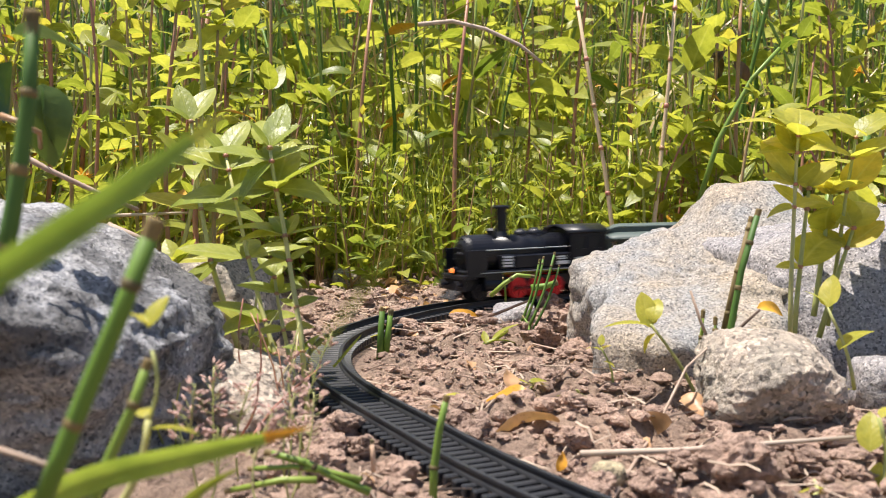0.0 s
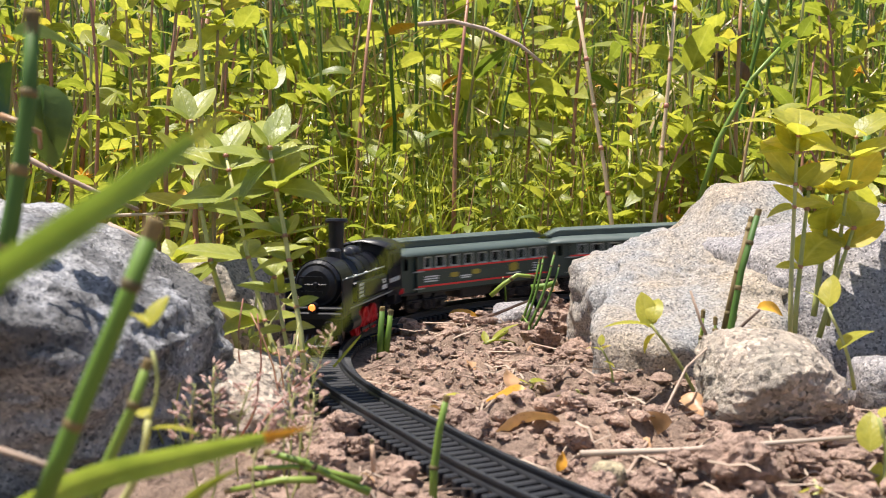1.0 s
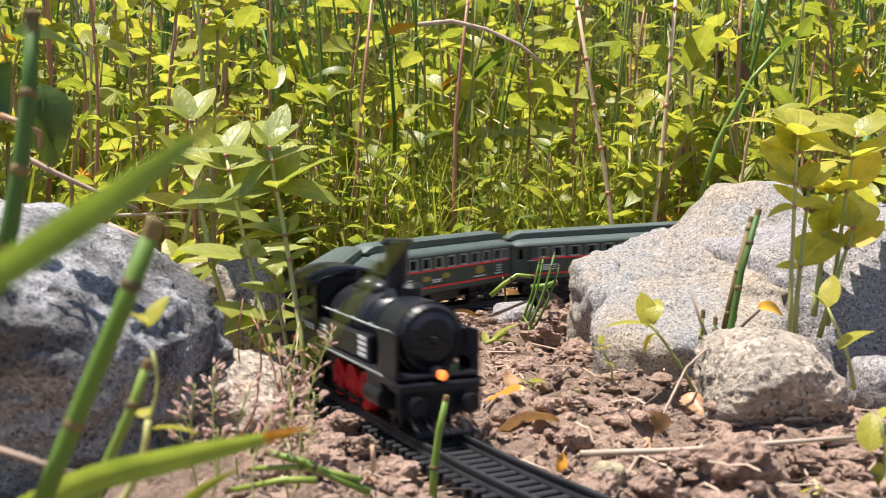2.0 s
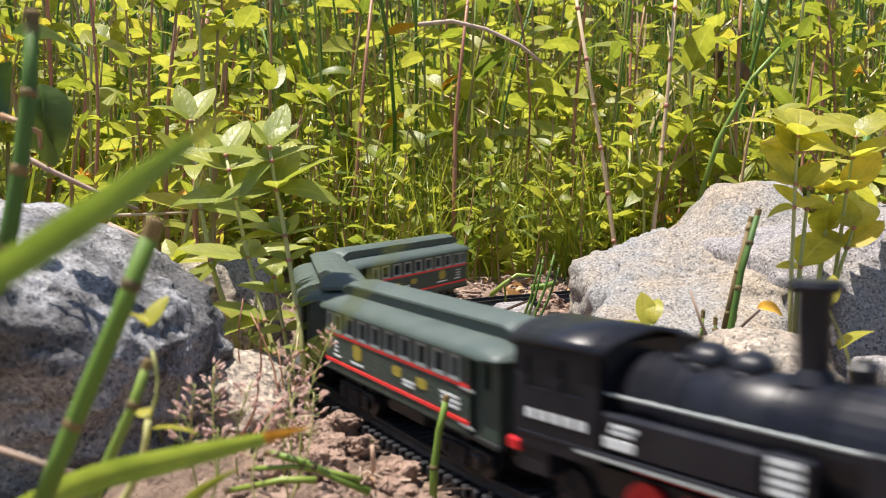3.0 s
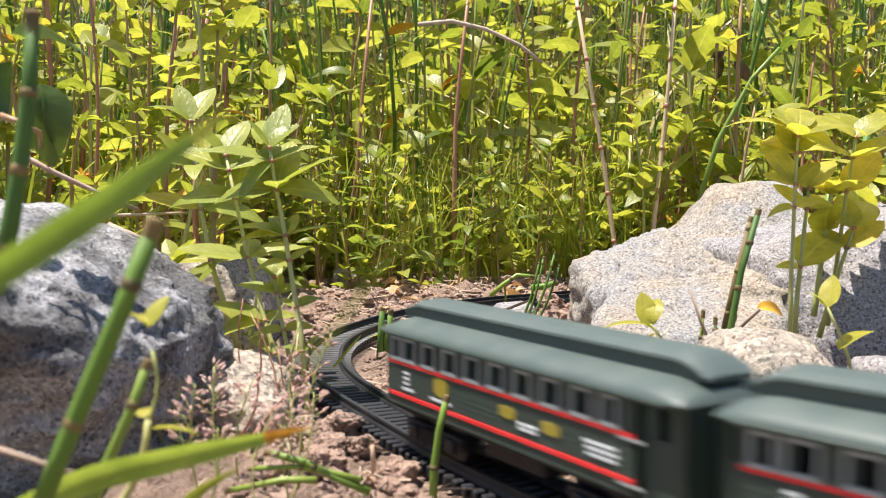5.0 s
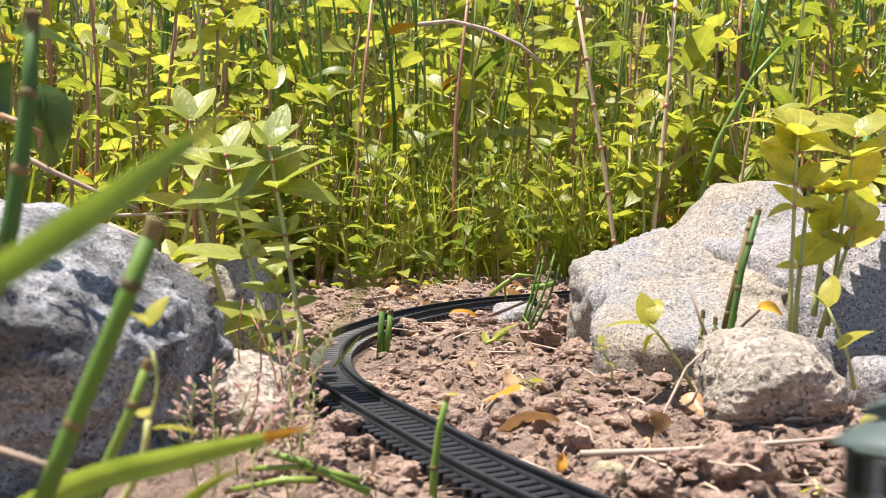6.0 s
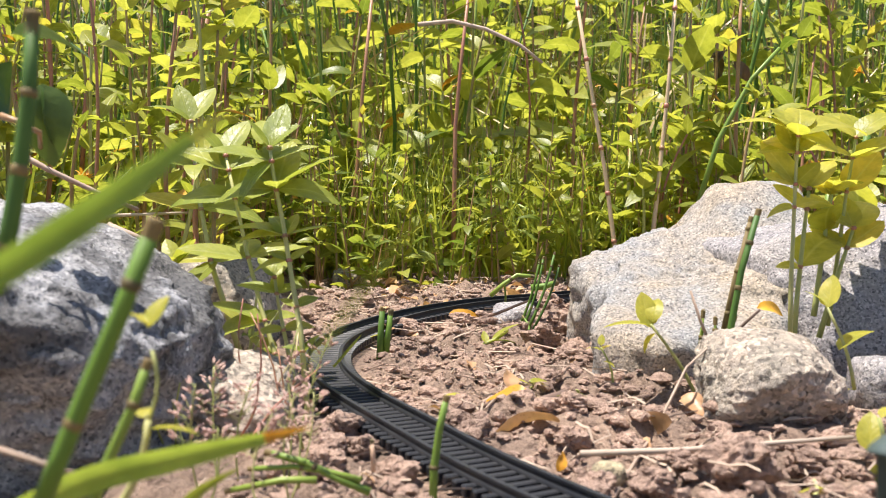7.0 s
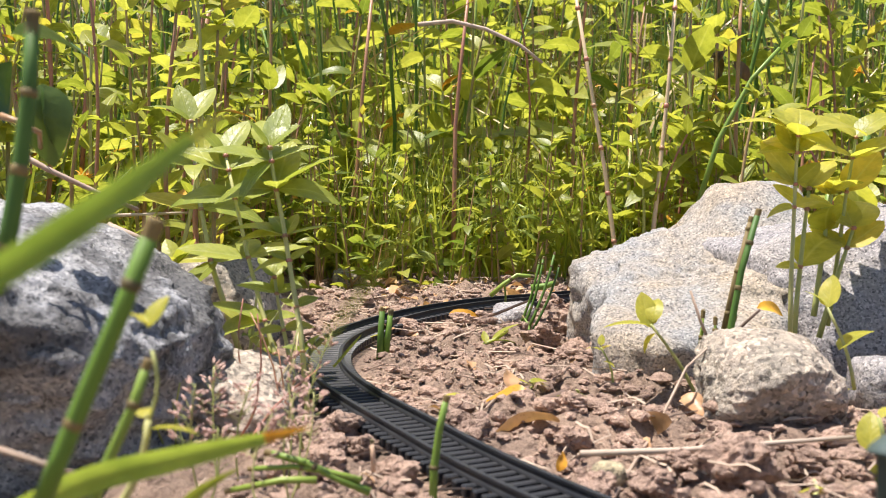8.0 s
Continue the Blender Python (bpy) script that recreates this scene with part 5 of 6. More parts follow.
weed([(-0.0700, 0.4560, -0.008), (-0.0765, 0.463, 0.0120), (-0.0840, 0.470, 0.0330), (-0.0930, 0.481, 0.0600), (-0.1010, 0.492, 0.0880), (-0.1060, 0.498, 0.1060)], 0.0012, [
    (0.22, [(150, 38, 0.0176, 10), (188, -20, 0.0176, 0)]),
    (0.36, [(184, -6, 0.0330, 15), (170, 25, 0.0297, 35), (10, 30, 0.0154, 0)]),
    (0.58, [(190, 10, 0.0330, 15), (8, 20, 0.0264, -10), (100, 40, 0.0220, 0)]),
    (0.78, [(180, 14, 0.0363, -15), (0, 18, 0.0286, 10), (-70, 15, 0.0264, 0), (85, 60, 0.0264, 0)]),
    (0.92, [(172, 28, 0.0330, 10), (15, 30, 0.0286, -15), (95, 60, 0.0242, 0)]),
    (1.0, [(60, 66, 0.0264, 0), (140, 60, 0.0242, 0), (190, 50, 0.0198, 0)])], GREEN_WEED)
weed([(-0.0660, 0.4500, -0.009), (-0.0690, 0.452, 0.0150), (-0.0740, 0.455, 0.0380), (-0.0760, 0.457, 0.0500)], 0.0010, [
    (0.5, [(185, 10, 0.016, 0), (10, 20, 0.014, 0)]), (0.8, [(170, 20, 0.020, 20), (15, 30, 0.012, 0), (95, 50, 0.014, 0)]), (1.0, [(60, 55, 0.014, 0), (150, 55, 0.014, 0)])], GREEN_WEED)
weed([(-0.1080, 0.5450, -0.004), (-0.1290, 0.565, 0.0480), (-0.1380, 0.575, 0.0860), (-0.1430, 0.580, 0.1280)], 0.0015, [
    (0.35, [(185, 15, 0.030, 0), (5, 20, 0.028, 10)]), (0.6, [(172, 15, 0.036, 15), (0, 12, 0.036, -10), (90, 45, 0.026, 0)]),
    (0.8, [(190, 22, 0.034, 0), (20, 25, 0.032, 0), (-80, 10, 0.026, 0)]), (1.0, [(60, 60, 0.030, 0), (130, 60, 0.028, 0), (200, 45, 0.024, 0)])], GREEN_WEED)
leafy_plant((-0.1163, 0.5410, 0.0035), (-0.1429, 0.5437, 0.0488), 54, 0.034, 3, 0.5, STEM_GREEN, LEAVES, 0.0013, (0, 0, 0), GREEN_WEED, odd=0.02)
leafy_plant((-0.1530, 0.6321, 0.0245), (-0.1668, 0.6778, 0.1475), 55, 0.042, 5, 0.3, STEM_RED, LEAVES, 0.0019, (0, 0, 0), "tall weed with reddish stem and broad leaves")
leafy_plant((-0.0972, 0.5044, 0.0035), (-0.0929, 0.5065, 0.0374), 58, 0.016, 3, 0.3, STEM_GREEN, LEAVES_DARK, 0.001, (0, 0, 0), GREEN_WEED, odd=0.02)
ROUND_WEED = "weed with broad rounded yellow-green leaves behind the stones"
weed([(0.1670, 0.4850, -0.004), (0.1675, 0.4880, 0.0400), (0.1690, 0.4900, 0.0760), (0.1700, 0.4910, 0.1010), (0.1710, 0.4915, 0.1180)], 0.0011, [
    (0.55, [(178, 8, 0.013, 0), (5, 25, 0.014, 0)]),
    (0.66, [(140, 58, 0.028, 10), (175, 20, 0.016, 0), (20, 40, 0.018, 0)]),
    (0.84, [(150, 45, 0.022, -15), (35, 55, 0.020, 0), (100, 62, 0.024, 0), (180, 22, 0.018, 0)]),
    (0.96, [(172, 42, 0.034, 20), (8, 36, 0.038, -20), (-12, 8, 0.022, 10), (250, 20, 0.018, 0)]),
    (1.0, [(92, 78, 0.032, 0), (65, 70, 0.024, 0), (135, 66, 0.022, 0)])], ROUND_WEED, LEAVES_ROUND)
weed([(0.1715, 0.4957, 0.0000), (0.1740, 0.4980, 0.0350), (0.1775, 0.5000, 0.0680), (0.1800, 0.5010, 0.0900)], 0.0013, [
    (0.5, [(20, 58, 0.034, 10), (185, 12, 0.012, 0)]), (0.85, [(165, 40, 0.020, 0), (20, 35, 0.022, 0)]), (1.0, [(80, 66, 0.022, 0), (30, 50, 0.024, -20), (150, 50, 0.018, 0)])], ROUND_WEED, LEAVES_ROUND)
weed([(0.1960, 0.5150, 0.0200), (0.2010, 0.5180, 0.0520), (0.2060, 0.5205, 0.0870), (0.2110, 0.5220, 0.1160)], 0.0011, [
    (0.42, [(150, 45, 0.018, 0), (25, 35, 0.018, 0)]), (0.68, [(20, 48, 0.030, 0), (165, 30, 0.024, 10), (95, 60, 0.022, 0)]),
    (0.88, [(176, 32, 0.026, 15), (2, 28, 0.028, -15), (-70, 20, 0.018, 0)]),
    (1.0, [(112, 70, 0.029, 0), (58, 74, 0.031, 10), (170, 45, 0.022, 0), (5, 45, 0.024, 0)])], ROUND_WEED, LEAVES_ROUND)
weed([(0.1890, 0.5080, 0.0150), (0.1990, 0.5120, 0.0450), (0.2080, 0.5150, 0.0700)], 0.0013, [
    (0.8, [(15, 35, 0.026, 0), (160, 40, 0.020, 0)]), (1.0, [(40, 50, 0.028, 0), (100, 65, 0.022, 0), (170, 40, 0.020, 0)])], ROUND_WEED, LEAVES_ROUND)
leafy_plant((0.2445, 0.6297, 0.0247), (0.2561, 0.5971, 0.1242), 64, 0.040, 3, 0.5, STEM_GREEN, LEAVES_ROUND, 0.0013, (0, 0, 0), ROUND_WEED, rise=(30, 75), rolls=(-65, 65), odd=0.02)
leafy_plant((0.1887, 0.5148, 0.0250), (0.1973, 0.5184, 0.0868), 65, 0.034, 2, 0.7, STEM_GREEN, LEAVES_ROUND, 0.0014, (0, 0, 0), ROUND_WEED, rise=(30, 75), rolls=(-65, 65), odd=0.02)
horsetail([(0.2497, 0.6302, 0.0387), (0.2550, 0.6327, 0.0809), (0.2638, 0.6352, 0.1229)], 0.003, HORSETAIL, 0.04)
horsetail([(0.2391, 0.6446, 0.0412), (0.2434, 0.6465, 0.0734), (0.2464, 0.6476, 0.0914)], 0.003, HORSETAIL_PALE, 0.04)


def sprout(a, b, seed, leaf_rows, radius=0.0011, label="small pale green seedling on the soil", mats=None):
    """A seedling: a bent stem and a few leaves, each given as (place, size, azimuth, rise)."""
    plant = tagged(new("seedling"), label, "plant", "seedlings")
    plant.location = a
    o = Vector(a)
    part("stem", add_tube(bmesh.new(), curve_points((0, 0, 0), Vector(b) - o, (0.002, 0, 0), 6), [radius * (1.2 - 0.08 * i) for i in range(6)], 6), STEM_GREEN, plant, smooth=True)
    rng = random.Random(seed)
    for at, size, az, rise in leaf_rows:
        put_leaf(rng.choice(mats or LEAVES_ROUND), plant, Vector(at) - o, az, rise, size, rng.uniform(-15, 15))
    return plant


sprout((0.1163, 0.4561, -0.0076), (0.0926, 0.4505, 0.0293), 1, [((0.0926, 0.4505, 0.0288), 0.021, 172, 12), ((0.0921, 0.4504, 0.0280), 0.017, 110, 68), ((0.0947, 0.4503, 0.0255), 0.010, 200, -20), ((0.0934, 0.4506, 0.0305), 0.013, 60, 80)], 0.0008)
sprout((0.1761, 0.4310, 0.0039), (0.1644, 0.4330, 0.0390), 2, [((0.1649, 0.4330, 0.0390), 0.016, 60, 62), ((0.1644, 0.4330, 0.0390), 0.012, 140, 58), ((0.1695, 0.4320, 0.0209), 0.019, 20, 48), ((0.1761, 0.4310, 0.0039), 0.010, 190, 10)], 0.0008)
sprout((0.0227, 0.6143, -0.0055), (0.0397, 0.6130, 0.0041), 3, [((0.0295, 0.6126, -0.0028), 0.020, 10, 45), ((0.0278, 0.6126, -0.0028), 0.016, -5, 12), ((0.0329, 0.6125, -0.0038), 0.013, -20, -5), ((0.0227, 0.6124, -0.0052), 0.012, 190, 8), ((0.0260, 0.6125, -0.0038), 0.011, 95, 40)], 0.001, mats=LEAVES)
sprout((0.0821, 0.4864, -0.0071), (0.0760, 0.4868, 0.0135), 4, [((0.0760, 0.4867, 0.0121), 0.007, 30, 30), ((0.0757, 0.4867, 0.0121), 0.007, 150, 35), ((0.0763, 0.4868, 0.0143), 0.006, 80, 60), ((0.0774, 0.4864, 0.0066), 0.006, 340, 10)], 0.0006)
sprout((0.0412, 0.4864, -0.0071), (0.0411, 0.4761, -0.0010), 5, [((0.0411, 0.4761, -0.0018), 0.009, 20, 25), ((0.0406, 0.4760, -0.0024), 0.009, 170, 25), ((0.0395, 0.4759, -0.0050), 0.008, 250, 10)], 0.0006)
sprout((0.0607, 0.4677, -0.0074), (0.0606, 0.4578, -0.0014), 6, [((0.0596, 0.4576, -0.0039), 0.008, 30, 20), ((0.0585, 0.4576, -0.0045), 0.008, 160, 15), ((0.0591, 0.4575, -0.0052), 0.007, 270, 10)], 0.0006, mats=LEAVES_DARK)
sprout((0.1150, 0.3151, -0.009), (0.1203, 0.3250, -0.0047), 7, [((0.1267, 0.3248, -0.0079), 0.013, 172, 14)], 0.0008)
sprout((0.1423, 0.3247, -0.0101), (0.1414, 0.3262, 0.0155), 8, [((0.1386, 0.3256, 0.0045), 0.014, 70, 70), ((0.1423, 0.3262, 0.0155), 0.012, 30, 40), ((0.1404, 0.3247, -0.0101), 0.012, 60, 60)], 0.0009)
sprout((0.0088, 0.4595, -0.0075), (0.0093, 0.4582, -0.0041), 9, [((0.0093, 0.4581, -0.0053), 0.009, 20, 20), ((0.0088, 0.4581, -0.0056), 0.009, 160, 30), ((0.0098, 0.4581, -0.0061), 0.007, 290, 10)], 0.0005)
sprout((-0.0490, 0.6081, -0.0055), (-0.0494, 0.6132, -0.0012), 10, [((-0.0459, 0.6130, -0.0032), 0.014, 185, 4), ((-0.0459, 0.6132, -0.0012), 0.009, 30, 20)], 0.0006)

# horsetail stubs on the bare soil
horsetail([(-0.0355, 0.5665, -0.0061), (-0.0350, 0.5686, 0.0087), (-0.0341, 0.5695, 0.0229)], 0.0021, HORSETAIL, 0.05, "short cut horsetail stub on the soil", True)
horsetail([(-0.0325, 0.5683, -0.0060), (-0.0311, 0.5684, 0.0071), (-0.0293, 0.5693, 0.0214)], 0.0021, HORSETAIL, 0.05, "short cut horsetail stub on the soil", True)
for _a, _b, _r in (((0.0511, 0.6614, -0.0046), (0.0661, 0.6671, 0.0451), 0.0014), ((0.0536, 0.6563, -0.0046), (0.0735, 0.6673, 0.0481), 0.0015), ((0.0488, 0.6667, -0.0046), (0.0635, 0.6670, 0.0433), 0.0013), ((0.0577, 0.6614, -0.0046), (0.0765, 0.6667, 0.0396), 0.0013), ((0.0548, 0.6486, -0.0046), (0.0523, 0.6648, 0.0062), 0.0013), ((0.0444, 0.7505, -0.0046), (0.0428, 0.7233, 0.0264), 0.0013)):
    horsetail(curve_points(_a, _b, (0.002, 0, 0), 5), _r * 0.7, HORSETAIL, 0.03, "cut horsetail stalk leaning over the soil", True)
horsetail([(0.0319, 0.6796, 0.0180), (0.0402, 0.6800, 0.0256), (0.0497, 0.6804, 0.0321), (0.0611, 0.6803, 0.0309)], 0.0017, HORSETAIL_PALE, 0.03, "bent cut horsetail stalk", True)
horsetail([(0.0629, 0.7234, 0.0191), (0.0730, 0.7235, 0.0203), (0.0811, 0.7236, 0.0231)], 0.0026, HORSETAIL, 0.03, "short lying horsetail stalk", True)
HS = "stout cut horsetail stalk standing by the boulder"
horsetail([(0.1203, 0.4595, -0.0075), (0.1292, 0.4549, 0.0248), (0.1343, 0.4566, 0.0528), (0.1422, 0.4582, 0.0802)], 0.0018, HORSETAIL, 0.021, HS, True)
horsetail([(0.1283, 0.4642, 0.0209), (0.1340, 0.4658, 0.0468), (0.1418, 0.4675, 0.0766)], 0.0016, NODE_BROWN, 0.02, HS, True)
horsetail([(0.1239, 0.4864, -0.0071), (0.1193, 0.4673, 0.0178), (0.1205, 0.4683, 0.0335)], 0.0014, HORSETAIL_PALE, 0.022, HS, True)
horsetail([(0.1239, 0.4677, -0.0074), (0.1235, 0.4585, 0.0114), (0.1238, 0.4596, 0.0314)], 0.0014, HORSETAIL_PALE, 0.022, HS, True)
horsetail([(0.1168, 0.4561, -0.0076), (0.1249, 0.4546, 0.0146), (0.1314, 0.4556, 0.0324)], 0.0017, HORSETAIL_PALE, 0.02, HS, True)
stalk([(0.1229, 0.4594, 0.0164), (0.1173, 0.4601, 0.0292), (0.1127, 0.4610, 0.0434)], 0.0008, TWIG, "thin dry grass stalk", "twig", "twig")
stalk([(0.1288, 0.4596, 0.0203), (0.1379, 0.4601, 0.0292), (0.1443, 0.4604, 0.0349)], 0.0008, TWIG_DARK, "thin dark leaf stalk", "twig", "twig")
stalk([(0.0546, 0.3210, -0.009), (0.0877, 0.4149, -0.0094), (0.1054, 0.4362, 0.0127), (0.1228, 0.4470, 0.0247)], 0.0007, TWIG, "long thin dry grass stalk", "twig", "twig")

# twigs and fallen leaves on the soil
stalk([(0.0473, 0.3453, -0.0012), (0.0809, 0.3453, -0.0001), (0.1101, 0.3455, 0.0021), (0.1412, 0.3456, 0.0044)], 0.0011, TWIG, "straight dry reddish twig lying on the soil", "twig", "twig")
stalk([(0.0320, 0.4451, -0.0077), (0.0410, 0.4533, -0.0077), (0.0580, 0.4785, -0.0077)], 0.0035, TWIG_DARK, "short thick dark stick on the soil", "stick", "stick")
stalk([(-0.0296, 0.7367, -0.0011), (-0.0099, 0.7369, 0.0013), (0.0231, 0.7367, -0.0011)], 0.0013, TWIG, "pale thin twig lying on the soil", "twig", "twig")
stalk([(0.0137, 0.6787, -0.0001), (0.0364, 0.6791, 0.0063), (0.0592, 0.6797, 0.0157)], 0.0012, TWIG_DARK, "thin brown twig lying on the soil", "twig", "twig")
stalk([(0.0014, 0.4286, -0.009), (0.0172, 0.4629, -0.009), (0.0505, 0.5422, -0.009)], 0.0011, TWIG, "thin straw coloured stem on the soil", "twig", "twig")
loose_leaf("fallen_leaf", (0.0042, 0.6962, -0.0032), 0.030, 5, 8, 30, LEAF_ORANGE, "withered orange leaf on the soil", 0.3, lift=0.007)
loose_leaf("fallen_leaf", (0.0375, 0.4274, -0.0080), 0.022, 165, 22, -40, LEAF_ORANGE, "withered orange leaf on the soil", 0.55, lift=0.007)
loose_leaf("fallen_leaf", (0.0466, 0.4017, -0.009), 0.030, 165, 12, 30, LEAF_DRY, "dry tan leaf curled on the soil", 0.35, lift=0.006)
loose_leaf("fallen_leaf", (0.0724, 0.4100, -0.0082), 0.026, 8, 10, 75, LEAF_DRY, "dry curved tan leaf on the soil", 0.4, -1.6, 0.2)
loose_leaf("fallen_leaf", (0.1040, 0.4399, -0.0016), 0.016, -60, 10, 20, LEAF_DRY, "dry tan leaf on the soil", 0.6)
loose_leaf("fallen_leaf", (0.1514, 0.4877, 0.0325), 0.017, 5, 10, 40, LEAF_ORANGE, "withered orange leaf resting on the boulder", 0.4)
loose_leaf("fallen_leaf", (0.0396, 0.3498, -0.0088), 0.011, 40, 45, 60, LEAF_ORANGE, "curled orange leaf on the soil", 0.4)
loose_leaf("fallen_leaf", (0.0304, 0.4675, -0.0034), 0.017, 70, 50, 30, LEAF_DRY, "dry brown leaf standing on the soil", 0.5)
loose_leaf("fallen_leaf", (-0.0106, 1.0004, -0.009), 0.030, 10, 8, 10, LEAF_DRY, "dry tan leaf behind the track", 0.5, lift=0.005)
loose_leaf("fallen_leaf", (-0.0336, 0.6401, -0.0051), 0.014, 100, 20, 20, LEAF_DRY, "dry brown leaf on the soil", 0.6, lift=0.006)


def make_litter():
    rng = random.Random(77)
    bm_v, bm_f = [], []
    for x, y in soil_spots(rng, 1300):
        ln, a = rng.uniform(0.004, 0.026), rng.uniform(0, 6.28)
        z = ground_height(x, y) + 0.0022
        w = rng.uniform(0.0002, 0.0006)
        dx, dy = math.cos(a), math.sin(a)
        n = len(bm_v)
        bend = rng.uniform(-0.25, 0.25) * ln
        for i in range(4):
            u = i / 3
            cx, cy = x + dx * ln * u - dy * bend * math.sin(math.pi * u), y + dy * ln * u + dx * bend * math.sin(math.pi * u)
            cz = max(z, ground_height(cx, cy) + 0.0012) + rng.uniform(0, 0.002)
            for q in range(3):
                t = 2.094 * q
                bm_v.append((cx - dy * w * math.cos(t), cy + dx * w * math.cos(t), cz + w * math.sin(t)))
            if i:
                for q in range(3):
                    k = n + 3 * i
                    bm_f.append((k - 3 + q, k - 3 + (q + 1) % 3, k + (q + 1) % 3, k + q))
    me = bpy.data.meshes.new("straw_litter")
    me.from_pydata(bm_v, [], bm_f)
    me.materials.append(STRAW_GREY)
    tagged(new("straw_litter", me), "bits of dry straw and root scattered on soil", "litter", kind="stuff")


make_litter()


def make_leaf_litter():
    rng = random.Random(78)
    for _ in range(110):
        x, y = rng.uniform(-0.10, 0.24), rng.uniform(0.80, 1.0)
        if track_gap(x, y) > 0.03:
            loose_leaf("fallen_leaf", (x, y, ground_height(x, y) + 0.003), rng.uniform(0.010, 0.024), rng.uniform(0, 360), rng.uniform(0, 30), rng.uniform(-40, 40), LEAF_DRY, "dry tan leaf at the edge of the weeds", rng.uniform(0.4, 0.6))
    for x, y in soil_spots(rng, 110):
        loose_leaf("fallen_leaf", (x, y, ground_height(x, y) + 0.002), rng.uniform(0.005, 0.011), rng.uniform(0, 360), rng.uniform(-5, 25), rng.uniform(-30, 30), LEAF_DRY, "small crumpled dry leaf scrap on soil", rng.uniform(0.4, 0.7))


make_leaf_litter()


# ---- close foreground ----
horsetail([(-0.0884, 0.1991, 0.0691), (-0.0851, 0.1999, 0.0824), (-0.0829, 0.2007, 0.0957), (-0.0813, 0.2016, 0.1101), (-0.0807, 0.2024, 0.1245)], 0.0019, HORSETAIL, 0.0155, "green horsetail stem close in front of a stone", True)
horsetail([(-0.0655, 0.1622, 0.0379), (-0.0618, 0.1628, 0.0470), (-0.0577, 0.1634, 0.0571), (-0.0522, 0.1641, 0.0699), (-0.0466, 0.1650, 0.0844)], 0.00165, HORSETAIL, 0.0245, "green horsetail stem with a cut brown end", True, 0.95)
horsetail([(-0.0704, 0.1965, 0.0236), (-0.0660, 0.1972, 0.0358), (-0.0610, 0.1978, 0.0469), (-0.0580, 0.1984, 0.0558)], 0.0013, HORSETAIL_PALE, 0.016, "short pale horsetail stem beside a stone", True)
horsetail([(-0.0033, 0.3094, -0.0143), (-0.0028, 0.3105, 0.0031), (-0.0011, 0.3112, 0.0154), (0.0012, 0.3118, 0.0255)], 0.0014, HORSETAIL_PALE, 0.03, "cut horsetail stem standing before the track", True)
horsetail([(-0.0215, 0.2953, 0.0003), (-0.0307, 0.2955, 0.0042), (-0.0407, 0.2958, 0.0092), (-0.0523, 0.2960, 0.0122)], 0.0013, HORSETAIL_PALE, 0.03, "pale horsetail stem lying near the track", True)
horsetail([(-0.0240, 0.2955, 0.0039), (-0.0340, 0.2956, 0.0064), (-0.0440, 0.2957, 0.0079), (-0.0573, 0.2957, 0.0072)], 0.0010, HORSETAIL_PALE, 0.03, "pale horsetail stem lying near the track", True)
horsetail([(-0.0361, 0.2856, 0.0068), (-0.0458, 0.2856, 0.0068), (-0.0619, 0.2854, 0.0036)], 0.0011, HORSETAIL_PALE, 0.03, "pale horsetail stem lying near the track", True)
horsetail([(-0.0226, 0.3252, -0.0019), (-0.0227, 0.3255, 0.0036), (-0.0231, 0.3258, 0.0082)], 0.0009, STEM_STRAW, 0.03, "dry yellow stub on the soil", True)


def grass_blade(pts, width, label, material=None, tip=None):
    """A broad grass blade with a keel, along points; its last third may have withered."""
    pts = [Vector(p) for p in pts]
    base = pts[0].copy()
    n = 24
    blade = tagged(new("grass_plant"), label, "grass")
    blade.location = base

    def at(u):
        f = u * (len(pts) - 1)
        i = min(int(f), len(pts) - 2)
        a, b, c, d = pts[max(i - 1, 0)], pts[i], pts[i + 1], pts[min(i + 2, len(pts) - 1)]
        t = f - i
        return 0.5 * (2 * b + (c - a) * t + (2 * a - 5 * b + 4 * c - d) * t * t + (3 * b - a - 3 * c + d) * t ** 3) - base
    for name, u0, u1, mat in (("blade", 0.0, 0.82 if tip else 1.0, material or GRASS),) + ((("withered_tip", 0.82, 1.0, tip),) if tip else ()):
        bm = bmesh.new()
        prev = None
        for i in range(n + 1):
            u = u0 + (u1 - u0) * i / n
            p, q = at(u), at(min(1, u + 0.01))
            d = (q - p) if (q - p).length > 1e-7 else at(u) - at(u - 0.01)
            side = d.normalized().cross(Vector((0.1, 1, 0.25))).normalized()
            w = width * 0.5 * (1 - max(0, u - 0.35) ** 1.7 / 0.65 ** 1.7 * 0.97)
            keel = Vector((0, w * 0.5, 0))
            row = [bm.verts.new(p - side * w), bm.verts.new(p + keel), bm.verts.new(p + side * w)]
            if prev:
                for k in range(2):
                    bm.faces.new((prev[k], prev[k + 1], row[k + 1], row[k]))
            prev = row
        part(name, bm, mat, blade, smooth=True)
    return blade


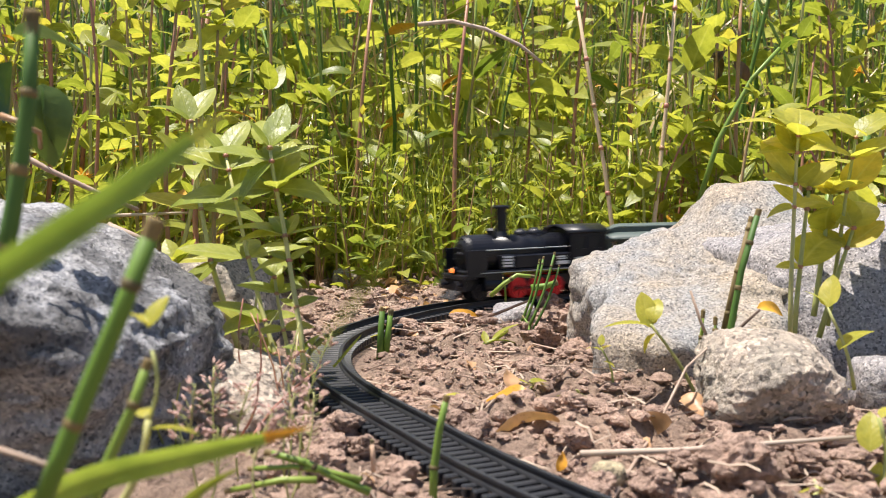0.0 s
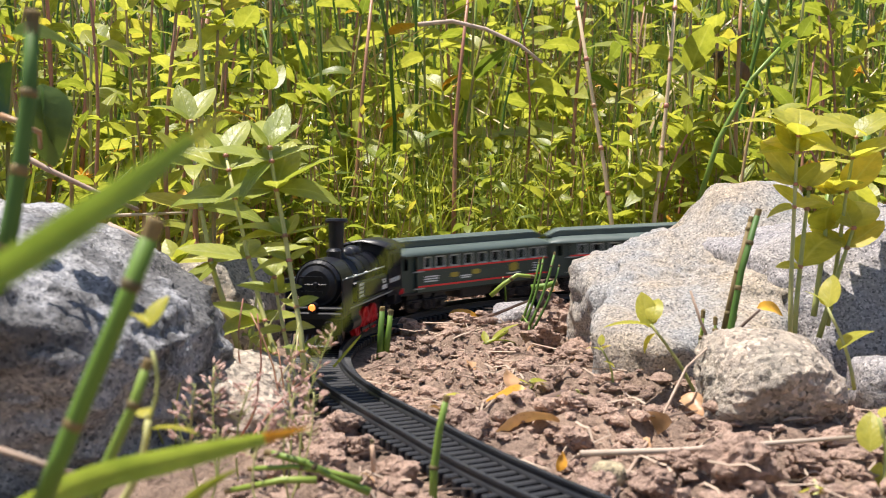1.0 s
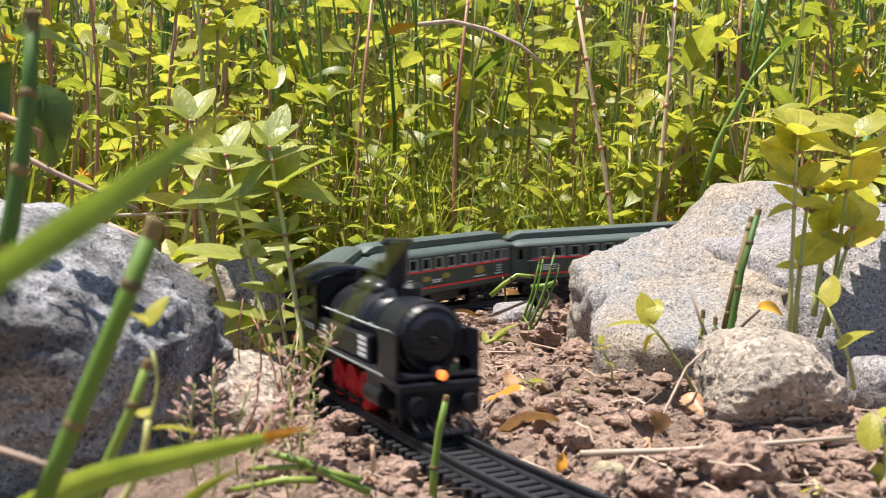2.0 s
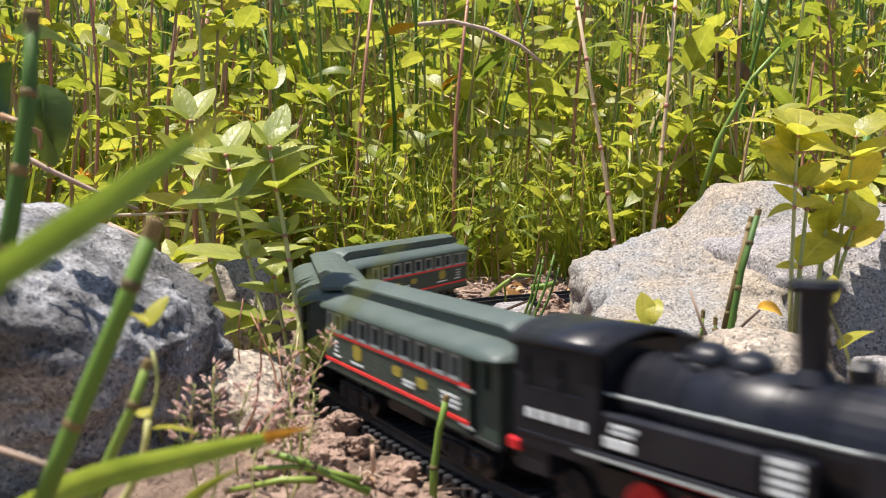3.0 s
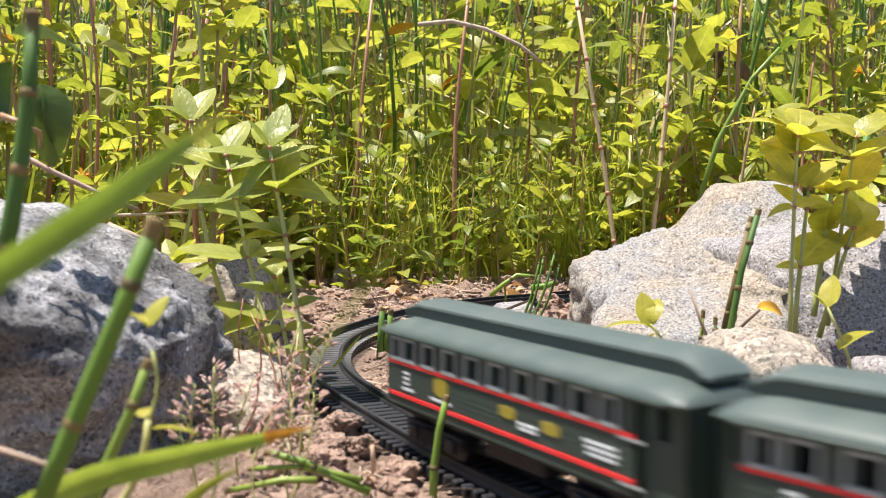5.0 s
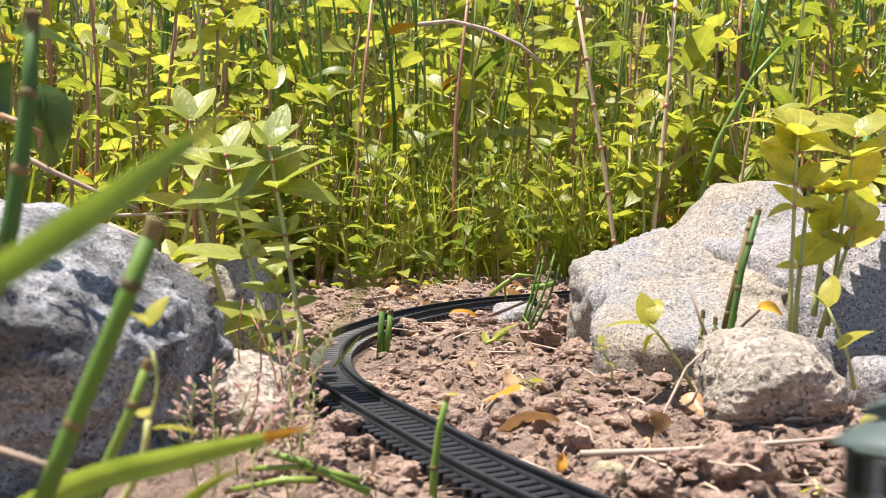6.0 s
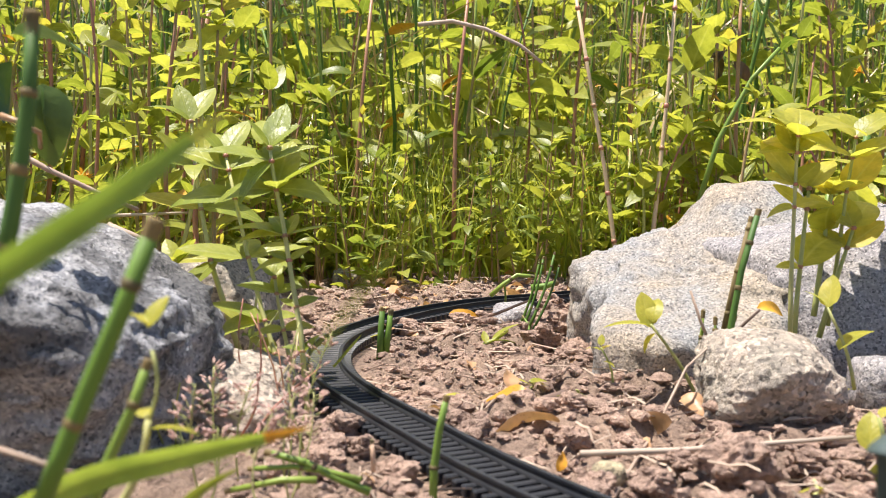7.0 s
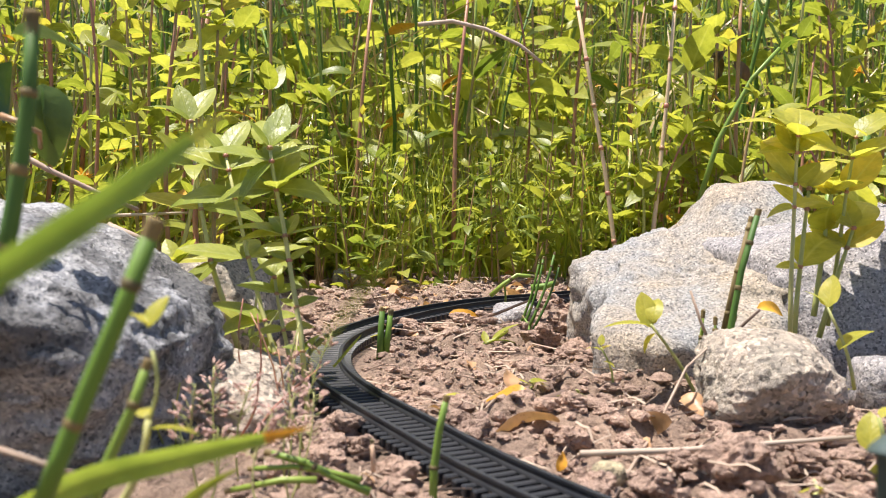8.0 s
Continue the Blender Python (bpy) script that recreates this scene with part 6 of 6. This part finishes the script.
grass_blade([(-0.0474, 0.0996, 0.0793), (-0.0402, 0.0998, 0.0835), (-0.0324, 0.1001, 0.0888), (-0.0269, 0.1024, 0.0933), (-0.0221, 0.1057, 0.0976)], 0.0033, "broad green grass blade close to the lens", BLADE, LEAF)
grass_blade([(-0.0723, 0.1720, 0.0343), (-0.0607, 0.1724, 0.0396), (-0.0471, 0.1726, 0.0430), (-0.0344, 0.1727, 0.0459), (-0.0229, 0.1729, 0.0487)], 0.0050, "broad green grass blade with an orange withered tip", BLADE, LEAF_ORANGE)
grass_blade([(-0.0102, 0.0744, 0.0765), (-0.0068, 0.0746, 0.0809), (-0.0035, 0.0749, 0.0852), (-0.0008, 0.0751, 0.0886)], 0.00032, "thin green grass blade hanging before the track", GRASS)
grass_blade([(-0.0538, 0.1963, 0.0214), (-0.0493, 0.1968, 0.0291), (-0.0404, 0.1971, 0.0347)], 0.0025, "green grass blade at the foot of a stone", GRASS)
grass_blade([(-0.0485, 0.4462, 0.0110), (-0.0398, 0.4467, 0.0210), (-0.0360, 0.4470, 0.0255)], 0.0012, "thin pale grass blade over the track", GRASS)
sprout((-0.0632, 0.2124, 0.0389), (-0.0616, 0.2134, 0.0556), 21, [((-0.0623, 0.2137, 0.0604), 0.0085, 60, 62), ((-0.0623, 0.2137, 0.0610), 0.0075, 130, 45)], 0.0005, "small round-leaved sprout before a stone")
sprout((-0.0693, 0.2063, 0.0203), (-0.0609, 0.2076, 0.0419), 22, [((-0.0609, 0.2074, 0.0401), 0.0105, 5, 8), ((-0.0617, 0.2076, 0.0424), 0.006, 120, 40)], 0.0009, "sprout with a pink stem before a stone")
stalk([(-0.0849, 0.1875, 0.0417), (-0.0764, 0.1874, 0.0390), (-0.0659, 0.1871, 0.0355)], 0.0006, TWIG, "curved brown dry stalk before a stone", "twig", "twig")
stalk([(-0.1437, 0.3320, 0.1134), (-0.1382, 0.3319, 0.1116), (-0.1309, 0.3316, 0.1079), (-0.1345, 0.3414, 0.1034)], 0.0011, STEM_RED, "pinkish drooping leaf stalk")
loose_leaf("drooping_leaf", (-0.1345, 0.3426, 0.1245), 0.027, -40, -65, 20, LEAF_DEEP, "dark green drooping leaf beside a stone", 0.62, 0.6, 0.25, 0.02)
loose_leaf("drooping_leaf", (-0.1339, 0.3426, 0.1245), 0.022, 240, -75, 10, LEAF_DEEP, "dark green drooping leaf beside a stone", 0.6, 0.6, 0.25, 0.02)
loose_leaf("drooping_leaf", (-0.1528, 0.3639, 0.1445), 0.030, 10, 5, -20, LEAF_DEEP, "dark green broad leaf above a stone", 0.55, 0.6, 0.25, 0.02)
loose_leaf("drooping_leaf", (-0.1528, 0.3633, 0.1345), 0.022, 200, -60, 30, LEAF_DEEP, "dark green drooping leaf above a stone", 0.55, 0.6, 0.25, 0.02)
# thin flowering grass beside the left stone
for _k in range(26):
    _r = random.Random(500 + _k)
    _x, _y = _r.uniform(-0.105, -0.05), _r.uniform(0.36, 0.46)
    if track_gap(_x, _y) > 0.028:
        _h = _r.uniform(0.02, 0.055)
        stalk(curve_points((_x, _y, GROUND + 0.004), (_x + _r.gauss(0.004, 0.012), _y + _r.gauss(0, 0.01), GROUND + _h), (_r.gauss(0, 0.003), 0, 0), 5), 0.00045, _r.choice((STEM_GREEN, STEM_STRAW, STEM_RED)), "fine thin grass stalk beside a stone", "grass", "grass_stalk")



def seed_grass(foot, top, seed, colour, label, spread=0.006):
    """A thin flowering grass: a stalk and an open head of tiny spikelets on hair-fine branches."""
    rng = random.Random(seed)
    foot, top = Vector(foot), Vector(top)
    grass = tagged(new("flowering_grass"), label, "grass")
    grass.location = foot
    run = curve_points((0, 0, 0), top - foot, (rng.gauss(0, 0.003), 0, 0), 8)
    part("stalk", add_tube(bmesh.new(), run, [0.0004 - 0.00003 * i for i in range(8)], 5), STEM_GREEN, grass, smooth=True)
    twigs, heads = bmesh.new(), bmesh.new()
    for _ in range(34):
        u = rng.uniform(0.58, 1.0)
        f = u * 7
        a = run[min(6, int(f))].lerp(run[min(6, int(f)) + 1], f - min(6, int(f)))
        t, r = rng.uniform(0, 6.283), spread * (1.25 - u) * rng.uniform(0.6, 1.6)
        b = a + Vector((math.cos(t) * r, math.sin(t) * r, rng.uniform(0.2, 1.0) * r))
        add_cyl(twigs, a, b, 0.00009, 0.00006, 3, False)
        add_cyl(heads, b, b + (b - a).normalized() * 0.0014, 0.00028, 0.00045, 5)
        add_cyl(heads, b + (b - a).normalized() * 0.0014, b + (b - a).normalized() * 0.0024, 0.00045, 0.0001, 5)
    part("branches", twigs, STEM_GREEN, grass)
    part("seed_head", heads, colour, grass, "open head of tiny spikelets")


SPIKELET = stem_material("pinkish_spikelet", (0.42, 0.24, 0.20), (0.55, 0.36, 0.30), 0.7, 200)
for _k in range(9):
    _r = random.Random(700 + _k)
    _x, _y = _r.uniform(-0.072, -0.040), _r.uniform(0.275, 0.345)
    seed_grass((_x, _y, GROUND), (_x + _r.gauss(0.002, 0.006), _y + _r.gauss(0, 0.006), _r.uniform(0.020, 0.046)), 800 + _k, SPIKELET, "fine grass with pinkish seed heads beside a stone")


motions()
